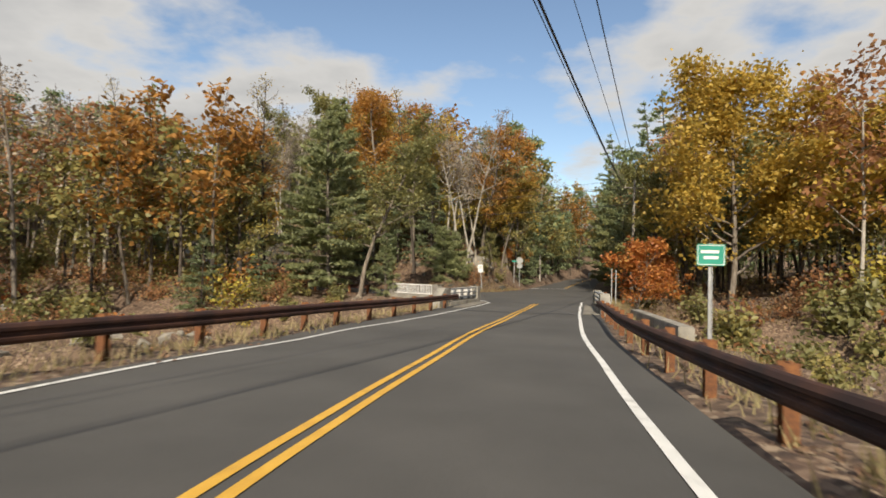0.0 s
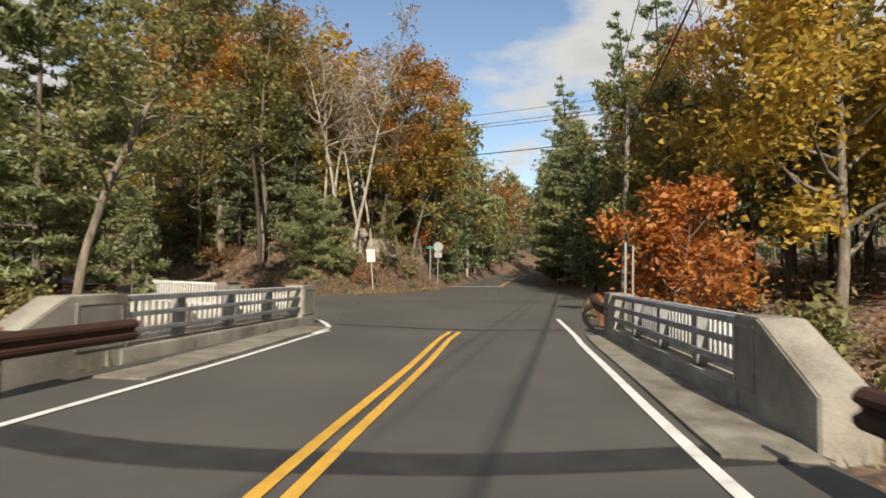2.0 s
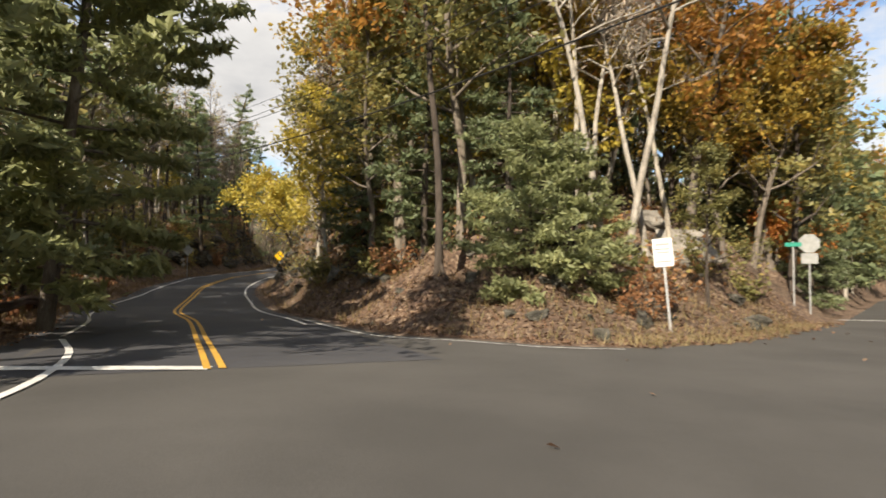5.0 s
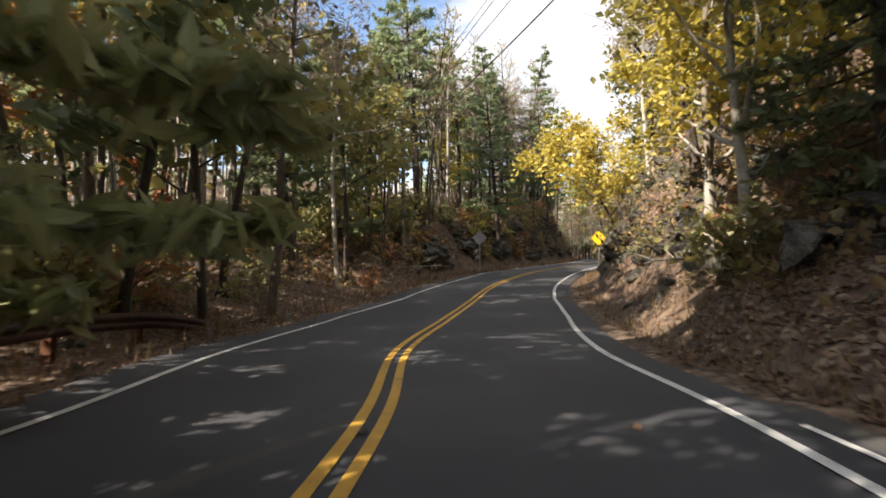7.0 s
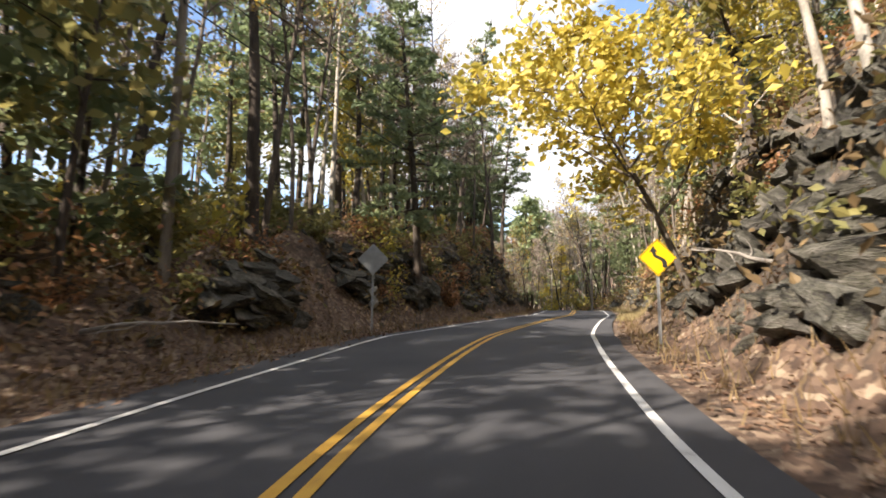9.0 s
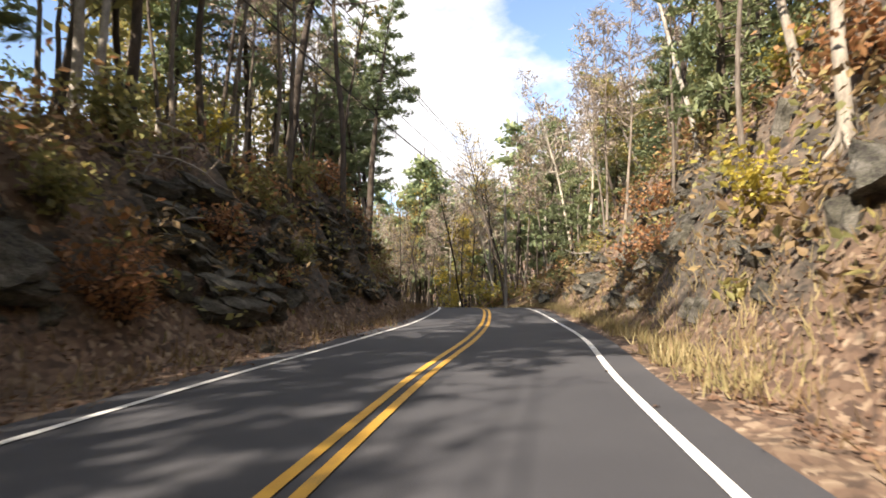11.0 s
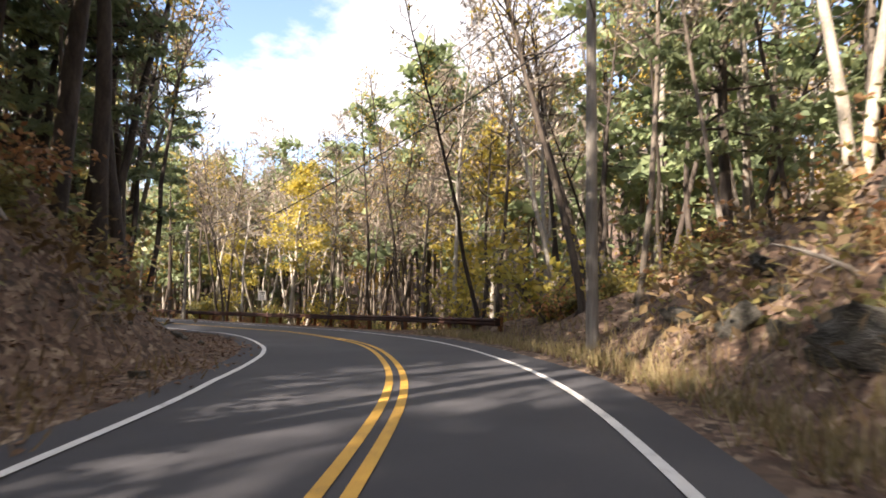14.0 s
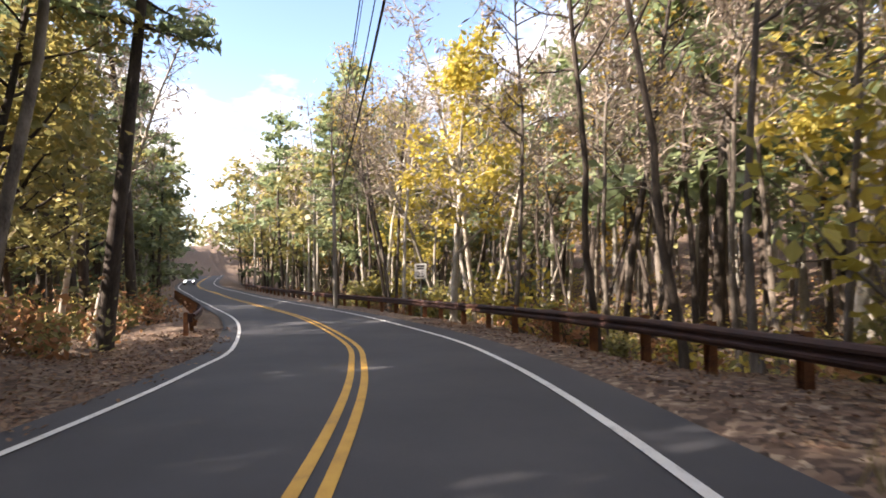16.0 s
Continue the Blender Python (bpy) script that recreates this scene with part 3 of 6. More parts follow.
strip("stop_line", [(12.0, 80.0), (17.9, 82.3)], 0.35, M["white_line"], "white stop line of the far road")
strip("road_joint", [(0.9, 29.6), (2.6, 28.8), (5.0, 28.4), (7.9, 28.5)], 0.5, M["tar"], "dark tar joint at the bridge end", 0.008)
strip("road_joint", [(3.3, 40.0), (6.5, 38.7), (9.5, 38.8)], 0.19, M["tar"], "dark tar joint at the bridge end", 0.008)


# ---------------------------------------------------------------- mesh helpers
def part(name, bm, material, parent, label=""):
    me = bpy.data.meshes.new(name)
    bm.to_mesh(me)
    bm.free()
    me.materials.append(material)
    ob = new(name, me)
    ob.parent = parent
    if label:
        ob["label"] = label
    return ob


def thing(name, x, y, z, turn=0, label="", category="", group="", kind=""):
    e = new(name)
    e.empty_display_size = 0.2
    e.matrix_basis = pose(x, y, z, 0, 0, turn)
    return tagged(e, label, category, group, kind)


def box_bm(sx, sy, sz, at=(0, 0, 0), bevel=0.0, bm=None, m=None):
    bm = bm or bmesh.new()
    r = bmesh.ops.create_cube(bm, size=1.0)
    bmesh.ops.scale(bm, vec=(sx, sy, sz), verts=r["verts"])
    if bevel:
        ed = list({e for v in r["verts"] for e in v.link_edges})
        rb = bmesh.ops.bevel(bm, geom=ed, offset=bevel, segments=2, affect="EDGES")
        vs = list({v for f in rb["faces"] for v in f.verts} | {v for v in r["verts"] if v.is_valid})
    else:
        vs = r["verts"]
    bmesh.ops.translate(bm, vec=at, verts=vs)
    if m is not None:
        bmesh.ops.transform(bm, matrix=m, verts=vs)
    return bm


def cyl_bm(r, h, at=(0, 0, 0), n=12, r2=None, bm=None):
    bm = bm or bmesh.new()
    c = bmesh.ops.create_cone(bm, cap_ends=True, segments=n, radius1=r, radius2=r if r2 is None else r2, depth=h)
    bmesh.ops.translate(bm, vec=(at[0], at[1], at[2] + h / 2), verts=c["verts"])
    return bm


def prism_bm(outline, thick, bm=None):
    """An outline in x, z given a thickness in y."""
    bm = bm or bmesh.new()
    f = [bm.verts.new((x, -thick / 2, z)) for x, z in outline]
    b = [bm.verts.new((x, thick / 2, z)) for x, z in outline]
    bm.faces.new(f)
    bm.faces.new(b[::-1])
    n = len(outline)
    for i in range(n):
        bm.faces.new((f[(i + 1) % n], f[i], b[i], b[(i + 1) % n]))
    bmesh.ops.recalc_face_normals(bm, faces=bm.faces)
    return bm


def sweep(profile, P, up=(0, 0, 1), closed=True, bm=None):
    """A profile of (sideways, upwards) swept along 3D points."""
    bm = bm or bmesh.new()
    P = [Vector(p) for p in P]
    rings = []
    for i, p in enumerate(P):
        t = (P[min(i + 1, len(P) - 1)] - P[max(i - 1, 0)]).normalized()
        side = t.cross(Vector(up)).normalized()
        rings.append([bm.verts.new(p + side * a + Vector(up) * b) for a, b in profile])
    n = len(profile)
    for r0, r1 in zip(rings, rings[1:]):
        for k in range(n if closed else n - 1):
            bm.faces.new((r0[k], r0[(k + 1) % n], r1[(k + 1) % n], r1[k]))
    if closed:
        bm.faces.new(rings[0])
        bm.faces.new(rings[-1][::-1])
    bmesh.ops.recalc_face_normals(bm, faces=bm.faces)
    return bm


# ---------------------------------------------------------------- guard rails
BEAM = [(0.00, 0.30), (0.035, 0.285), (0.075, 0.24), (0.075, 0.20), (0.02, 0.165), (0.02, 0.135), (0.075, 0.10), (0.075, 0.06), (0.035, 0.015), (0.0, 0.0), (-0.012, 0.0),
        (0.022, 0.02), (0.058, 0.065), (0.058, 0.095), (0.005, 0.13), (0.005, 0.17), (0.058, 0.205), (0.058, 0.235), (0.022, 0.28), (-0.012, 0.30)]
POST_ME = {}


def i_post():
    if "p" not in POST_ME:
        bm = bmesh.new()
        h = 1.02
        box_bm(0.15, 0.012, h, (0, -0.07, h / 2), bm=bm)
        box_bm(0.15, 0.012, h, (0, 0.07, h / 2), bm=bm)
        box_bm(0.012, 0.128, h, (0, 0, h / 2), bm=bm)
        me = bpy.data.meshes.new("post")
        bm.to_mesh(me); bm.free(); me.materials.append(M["rust_post"])
        POST_ME["p"] = me
        bm = box_bm(0.16, 0.17, 0.30, (0, 0, 0.15), 0.008)
        me = bpy.data.meshes.new("block")
        bm.to_mesh(me); bm.free(); me.materials.append(M["rust"])
        POST_ME["b"] = me
    return POST_ME["p"], POST_ME["b"]


def guard_rail(P, T, off, lo, hi, spacing, label, side, top=0.74, flare=0, lift=0.0):
    """Beam on posts along a centre line. side: +1 when the road lies to its left (the beam faces the road)."""
    e = thing("guard_rail", 0, 0, 0, 0, label, "guardrail")
    f = off if callable(off) else (lambda n: off)
    pts, s, posts, last = [], 0.0, [], -9.0
    for n in range(lo, hi):
        o = f(n)
        x, y = P[n, 0] + T[n, 1] * o, P[n, 1] - T[n, 0] * o
        z = float(road_height(np.array([[x, y]]))[0]) + lift
        if flare:
            k = (hi - 1 - n) / flare
            if k < 1:
                z -= 0.5 * (1 - k) ** 2
        if pts:
            s += math.hypot(x - pts[-1][0], y - pts[-1][1])
        pts.append((x, y, z))
        if s - last >= spacing:
            posts.append((x, y, z, T[n]))
            last = s
    prof_ = [(a * -side, b + top - 0.31) for a, b in BEAM]
    part("beam", sweep(prof_, pts), M["rust"], e, "dark rusted corrugated steel beam")
    pm, bk = i_post()
    for x, y, z, t in posts:
        a = math.degrees(math.atan2(t[1], t[0]))
        ob = new("post", pm)
        ob.parent = e
        px_, py_ = x + t[1] * 0.22 * side, y - t[0] * 0.22 * side
        ob.matrix_basis = pose(px_, py_, z - 0.25, 0, 0, a + 90)
        b = new("spacer_block", bk)
        b.parent = e
        b.matrix_basis = pose(x + t[1] * 0.085 * side, y - t[0] * 0.085 * side, z + top - 0.31, 0, 0, a + 90)
    return e


guard_rail(ROAD_A, TAN_A, lambda n: np.interp(ROAD_A[n, 1], [-60, 8, 13, 20, 27, 32], [-4.95, -4.95, -4.7, -4.25, -3.95, -3.85]), ia(-30), ia(31.8), 2.0, "long rusty brown steel guardrail beside the road", -1)
guard_rail(ROAD_A, TAN_A, lambda n: np.interp(ROAD_A[n, 1], [0, 7, 12, 20, 25, 29], [4.35, 4.2, 4.1, 4.05, 3.95, 3.8]), ia(-30), ia(28.9), 2.0, "rusty brown steel guardrail with tall posts", 1)
guard_rail(ROAD_A, TAN_A, lambda n: np.interp(ROAD_A[n, 1], [38, 42, 48, 53], [3.7, 3.9, 4.6, 6.5]), ia(38.0), ia(52.0), 2.0, "short rusty guardrail past the bridge", 1, flare=6)
guard_rail(ROAD_B, TAN_B, lambda n: -half_b(LEN_B[n]) - np.interp(LEN_B[n], [0, 18, 26], [1.0, 1.1, 2.8]), ib(1.0), ib(21.0), 2.0, "rusty guardrail among fallen leaves", -1, flare=8)
guard_rail(ROAD_B, TAN_B, lambda n: half_b(LEN_B[n]) + np.interp(LEN_B[n], [100, 112, 125, 150], [2.4, 1.9, 1.6, 1.1]), ib(106.0), ib(190.0), 1.95, "long dark steel guardrail along the curve", 1)
guard_rail(ROAD_B, TAN_B, lambda n: -half_b(LEN_B[n]) - 0.9, ib(127.0), ib(170.0), 2.0, "dark steel guardrail on the inside of the bend", -1)


# ---------------------------------------------------------------- bridge parapets
def parapet(x0, y0, x1, y1, label, near_wing, far_wing, flip=1, flat_near=0.5):
    """Concrete end posts with recessed panels, a kerb, metal rails and balusters. flip: +1 when the road lies to the left."""
    L = math.hypot(x1 - x0, y1 - y0)
    a = math.degrees(math.atan2(y1 - y0, x1 - x0))
    z0, z1 = road_height(np.array([[x0, y0], [x1, y1]]))
    e = thing("bridge_parapet", x0, y0, z0, a, label, "parapet")
    e.matrix_basis = pose(x0, y0, z0, 0, 0, a) @ pose(0, 0, 0, 0, -math.degrees(math.atan2(z1 - z0, L)), 0)
    road = flip
    part("kerb", box_bm(L, 0.50, 0.50, (L / 2, 0.03 * road, -0.03), 0.02), M["concrete"], e, "low concrete kerb wall")
    for k, (x, wing) in enumerate(((0.0, near_wing), (L, far_wing))):
        d = -1 if k == 0 else 1
        flat_ = flat_near if k == 0 else wing
        out = [(x - d * 0.15, -0.3), (x + d * wing, -0.3), (x + d * wing, 0.48 if wing > 1.3 else 1.04), (x + d * flat_, 1.05), (x - d * 0.15, 1.05)]
        if d < 0:
            out = out[::-1]
        bm = prism_bm(out, 0.50)
        bmesh.ops.bevel(bm, geom=list(bm.edges), offset=0.018, segments=2, affect="EDGES")
        post = part("end_post", bm, M["concrete"], e, "pale concrete end post")
        w = max(0.42, (flat_ + 0.15) * 0.72)
        xm = x + d * (flat_ - 0.15) / 2
        for side in (-1, 1):
            part("recess_panel", box_bm(w, 0.012, 0.60, (xm, side * 0.252, 0.62), 0.003), M["concrete_panel"], post)
            bm = bmesh.new()
            for dx in (-1, 1):
                box_bm(0.035, 0.024, 0.67, (xm + dx * (w / 2 + 0.018), side * 0.256, 0.62), bm=bm)
            for dz in (-1, 1):
                box_bm(w, 0.024, 0.035, (xm, side * 0.256, 0.62 + dz * 0.318), bm=bm)
            part("panel_edge", bm, M["concrete"], post)
    for z, hgt in ((0.97, 0.085), (0.72, 0.075), (0.46, 0.075)):
        part("rail", box_bm(L - 0.3, 0.10, hgt, (L / 2, 0.16 * road, z), 0.012), M["rail_paint"], e)
    n = max(2, round(L / 1.65))
    for i in range(1, n):
        part("rail_post", box_bm(0.20, 0.15, 0.74, (L * i / n, 0.04 * road, 0.63), 0.01), M["rail_paint"], e)
    nb = int((L - 0.5) / 0.17)
    me = None
    for i in range(nb):
        if me is None:
            ob = part("baluster", box_bm(0.042, 0.05, 0.72, (0, -0.10 * road, 0.62)), M["white_rail"], e)
            me = ob.data
        else:
            ob = new("baluster", me)
            ob.parent = e
        ob.matrix_basis = pose(0.32 + i * 0.17, 0, 0)
    part("back_sill", box_bm(L - 0.3, 0.05, 0.07, (L / 2, -0.10 * road, 0.30)), M["white_rail"], e)
    part("back_sill", box_bm(L - 0.3, 0.05, 0.06, (L / 2, -0.10 * road, 0.985)), M["white_rail"], e)
    return e


parapet(0.25, 33.4, 2.25, 39.75, "concrete and steel bridge parapet with sloped end post", 2.0, 0.75, -1, 0.98)
parapet(8.5, 29.9, 10.05, 36.95, "bridge parapet with pale balusters and end posts", 1.55, 0.55, 1, 0.42)
parapet(-0.5, 43.6, -3.9, 46.6, "white balustrade beyond the corner of the bridge", 0.4, 0.4, -1)
for a, b, ya, yb in ((-4.0, -3.2, 31.0, 39.0), (3.15, 3.95, 29.0, 38.6)):
    ob = ribbon("bridge_ledge", ROAD_A, TAN_A, a, b, ia(ya), ia(yb), M["concrete_worn"], 0.0, 2)
    bmx = bmesh.new(); bmx.from_mesh(ob.data)
    r = bmesh.ops.extrude_face_region(bmx, geom=list(bmx.faces))
    for v_ in r["geom"]:
        if isinstance(v_, bmesh.types.BMVert):
            v_.co.z += 0.035
    bmesh.ops.recalc_face_normals(bmx, faces=bmx.faces)
    bmx.to_mesh(ob.data); bmx.free()
    tagged(ob, "stained concrete ledge strip beside the parapet", "ledge", kind="structure")
deck = part("bridge_deck", box_bm(9.6, 8.6, 0.5, (0, 0, -0.33), 0.02), M["concrete"], None)
deck.matrix_basis = pose(5.2, 35.5, float(road_height(np.array([[5.2, 35.5]]))[0]) - 0.05, -0.6, 0, -14)
tagged(deck, "concrete bridge deck slab over the stream", "bridge", kind="structure")
wall = part("low_wall", box_bm(0.45, 12, 1.1, (0, 0, 0.0), 0.03), M["concrete"], None)
wall.matrix_basis = pose(8.3, 22.3, -0.75, -1.2, 0, -12)
tagged(wall, "low pale concrete wall behind the guardrail", "wall")


# ---------------------------------------------------------------- signs
def sign_post(e, h, lean=0.0, material="galv", y=0.0):
    bm = bmesh.new()
    for x in (-0.028, 0.028):
        box_bm(0.012, 0.03, h + 0.5, (x, 0, (h - 0.5) / 2), bm=bm)
    box_bm(0.056, 0.008, h + 0.5, (0, 0.013, (h - 0.5) / 2), bm=bm)
    return part("post", bm, M[material], e)


def plate(e, outline, z, front, label, thick=0.006, y=-0.03, name="plate"):
    p = part(name, prism_bm(outline, thick), M[front], e, label)
    p.matrix_basis = pose(0, y, z)
    return p


def rounded(w, h, r=0.05, n=4):
    out = []
    for cx, cy, a0 in ((w / 2 - r, h / 2 - r, 0), (-w / 2 + r, h / 2 - r, 90), (-w / 2 + r, -h / 2 + r, 180), (w / 2 - r, -h / 2 + r, 270)):
        for k in range(n + 1):
            a = radians(a0 + 90 * k / n)
            out.append((cx + r * math.cos(a), cy + r * math.sin(a)))
    return out


def bars(p, rows_, material, depth=0.004, y=-0.006):
    for x, z, w, h in rows_:
        part("lettering", box_bm(w, depth, h, (x, y, z)), M[material], p)


def diamond(d, r=0.04):
    return [(c * math.cos(radians(45)) - s * math.sin(radians(45)), c * math.sin(radians(45)) + s * math.cos(radians(45))) for c, s in rounded(d, d, r)]


# green town sign
e = thing("town_sign", 4.6, 9.8, gz(4.6, 9.8), -6, "small green road sign on a tall steel post", "sign")
zt = 1.76 - gz(4.6, 9.8)
sign_post(e, zt + 0.2)
p = plate(e, rounded(0.47, 0.37, 0.03), zt, "sign_green", "green sheet with a white border and lettering")
bm = bmesh.new()
for w, h, x, z in ((0.43, 0.010, 0, 0.165), (0.43, 0.010, 0, -0.165), (0.010, 0.33, -0.215, 0), (0.010, 0.33, 0.215, 0)):
    box_bm(w, 0.004, h, (x, -0.006, z), bm=bm)
part("border", bm, M["sign_white"], p)
bars(p, [(-0.02, 0.055, 0.30, 0.05), (0, -0.045, 0.24, 0.05)], "sign_white")
# white notice with bars of text
e = thing("notice_sign", 4.4, 63.2, gz(4.4, 63.2), 4, "white notice sign on a leaning steel post", "sign")
e.matrix_basis = pose(4.4, 63.2, gz(4.4, 63.2), 0, -5, 4)
sign_post(e, 2.75)
p = plate(e, rounded(0.55, 0.84, 0.04), 2.33, "sign_white", "white sheet with dark lettering")
bars(p, [(0, 0.24, 0.40, 0.07), (-0.02, 0.10, 0.42, 0.05), (0.0, 0.0, 0.36, 0.05), (0, -0.27, 0.44, 0.05)], "sign_back")
# backs of a stop sign and a route plate
e = thing("stop_sign", 10.56, 78.3, gz(10.56, 78.3), 6, "grey back of an octagonal sign with plate below", "sign")
sign_post(e, 3.95)
plate(e, [(0.46 / math.cos(radians(22.5)) * math.cos(radians(22.5 + 45 * k)), 0.46 / math.cos(radians(22.5)) * math.sin(radians(22.5 + 45 * k))) for k in range(8)], 3.5, "sign_back", "octagonal metal sheet")
plate(e, rounded(0.74, 0.52, 0.03), 2.75, "sign_back", "rectangular metal sheet", name="lower_plate")
e = thing("street_sign", 9.7, 77.2, gz(9.7, 77.2), 6, "small green street sign on thin post", "sign")
sign_post(e, 3.1)
plate(e, rounded(0.72, 0.2, 0.02), 2.95, "sign_green", "green sheet")
# marker by the far road
e = thing("marker_sign", 25.3, 97.8, gz(25.3, 97.8), 10, "small white marker sign beside the far road", "sign")
sign_post(e, 2.2)
plate(e, rounded(0.62, 0.8, 0.05), 2.1, "sign_white", "white sheet")
for x, y, h in ((12.35, 41.6, 2.6), (12.75, 41.9, 2.55)):
    e = thing("marker_post", x, y, gz(x, y), 0, "thin pale steel marker post in the brush", "post", "pair of marker posts")
    sign_post(e, h)
# yellow curve warning
DX, DY, YX, YY = -37.95, 84.95, -28.95, 86.95
e = thing("curve_sign", YX, YY, gz(YX, YY), 44, "yellow diamond curve warning sign on steel post", "sign")
zc = 2.80 - gz(YX, YY)
sign_post(e, zc + 0.45)
p = plate(e, diamond(0.68), zc, "sign_yellow", "bright yellow reflective sheet")
bd = diamond(0.64)
bm = bmesh.new()
for (x0, z0), (x1, z1) in zip(bd, bd[1:] + bd[:1]):
    l, a = math.hypot(x1 - x0, z1 - z0), math.atan2(z1 - z0, x1 - x0)
    box_bm(l + 0.008, 0.004, 0.012, (0, 0, 0), bm=bm, m=Matrix.Translation(((x0 + x1) / 2, -0.006, (z0 + z1) / 2)) @ Matrix.Rotation(-a, 4, "Y"))
part("border", bm, M["black"], p)
arrow = [(0.20, -0.22), (0.20, -0.10), (0.14, -0.02), (-0.02, 0.06), (-0.055, 0.12), (0.0, 0.12), (-0.09, 0.26), (-0.18, 0.12), (-0.125, 0.12), (-0.09, 0.02), (0.07, -0.07), (0.10, -0.12), (0.10, -0.22)]
ar = part("arrow", prism_bm(arrow, 0.004), M["black"], p, "black bent arrow")
ar.matrix_basis = pose(0, -0.006, 0) @ Matrix.Scale(1.15, 4)
# back of a diamond sign
e = thing("diamond_sign", DX, DY, gz(DX, DY), 40, "plain grey back of a diamond warning sign", "sign")
zc = 3.28 - gz(DX, DY)
sign_post(e, zc + 0.45)
plate(e, diamond(0.76), zc, "sign_back", "bare grey aluminium sheet")
# speed limit
sx, sy = -93.4, 145.9
e = thing("speed_sign", sx, sy, gz(sx, sy), 62, "white speed limit sign beside the guardrail", "sign")
sign_post(e, 3.5 - gz(sx, sy))
p = plate(e, rounded(0.6, 0.76, 0.04), 3.1 - gz(sx, sy), "sign_white", "white sheet with black figures")
txt = bpy.data.curves.new("figures", "FONT")
txt.body, txt.size, txt.align_x, txt.extrude = "25", 0.42, "CENTER", 0.002
txt.materials.append(M["black"])
to = new("figures", txt)
to.parent = p
to.matrix_basis = pose(0, -0.006, -0.30, 90, 0, 0)
bars(p, [(0, 0.25, 0.42, 0.09), (0, 0.12, 0.34, 0.08)], "black")


# ---------------------------------------------------------------- utility poles and wires
def pole(x, y, h, lean=0.0, label="weathered grey wooden utility pole"):
    e = thing("utility_pole", x, y, gz(x, y), 0, label, "utility pole", "utility poles along the road")
    e.matrix_basis = pose(x, y, gz(x, y), 0, lean, 0)
    part("shaft", cyl_bm(0.16, h + 0.6, (0, 0, -0.6), 12, 0.11), M["pole_wood"], e)
    part("arm", box_bm(1.9, 0.1, 0.12, (0, 0.12, h - 0.7), 0.01), M["pole_wood"], e)
    for dx in (-0.8, 0, 0.8):
        part("insulator", cyl_bm(0.04, 0.16, (dx, 0.12, h - 0.64), 8, 0.025), M["sign_back"], e)
    return Vector((x, y, gz(x, y) + h))


P1 = pole(17.6, 53.1, 11.0, 1.0)
P0 = Vector((-16.4, -38.0, 9.6))
P2 = pole(-37.8, 78.2, 9.6)
P3 = pole(-58.7, 133.8, 10.5)
P4 = pole(-103.3, 144.2, 8.6)
P5 = Vector((-190.0, 150.0, 12.0))


def wire(a, b, sag, r=0.014, label="thin black overhead wire"):
    n = 24
    pts = [a.lerp(b, i / n) - Vector((0, 0, sag * 4 * (i / n) * (1 - i / n))) for i in range(n + 1)]
    bm = sweep([(r * math.cos(k * math.pi / 2), r * math.sin(k * math.pi / 2)) for k in range(4)], pts)
    ob = part("overhead_wire", bm, M["cable"], None)
    return tagged(ob, label, "wire", "overhead wires")


for a, b, sag in ((P0, P1, 1.5), (P1, P2, 1.6), (P2, P3, 1.2), (P3, P4, 0.9), (P4, P5, 1.4)):
    for dz, dx, r in ((-0.55, 0.75, 0.016), (-0.6, -0.75, 0.016), (-2.2, 0.1, 0.028), (0.1, 0.0, 0.012)):
        wire(a + Vector((dx, 0, dz)), b + Vector((dx, 0, dz)), sag, r)


# ---------------------------------------------------------------- trees
rng = np.random.default_rng(7)


class Limbs:
    """Collects tapered tubes and leaf positions."""
    def __init__(self):
        self.v, self.f, self.leaf = [], [], []

    def tube(self, pts, r0, r1, sides):
        pts = np.array(pts)
        n = len(pts)
        base = len(self.v)
        for i in range(n):
            t = pts[min(i + 1, n - 1)] - pts[max(i - 1, 0)]
            t = t / (np.linalg.norm(t) + 1e-9)
            a = np.cross(t, (0.31, 0.95, 0.05)); a /= np.linalg.norm(a) + 1e-9
            b = np.cross(t, a)
            r = r0 + (r1 - r0) * i / (n - 1)
            for k in range(sides):
                w = 2 * math.pi * k / sides
                self.v.append(tuple(pts[i] + r * (math.cos(w) * a + math.sin(w) * b)))
        for i in range(n - 1):
            for k in range(sides):
                p, q_ = base + i * sides + k, base + i * sides + (k + 1) % sides
                self.f.append((p, q_, q_ + sides, p + sides))
        return pts


def wander(start, way, length, n, bend, lift=0.0, r=None):
    """A crooked line of n steps."""
    r = r or rng
    pts, d = [np.array(start, float)], np.array(way, float)
    for _ in range(n):
        d = d + r.normal(0, bend, 3) + np.array([0, 0, lift])
        d /= np.linalg.norm(d)
        pts.append(pts[-1] + d * length / n)
    return pts


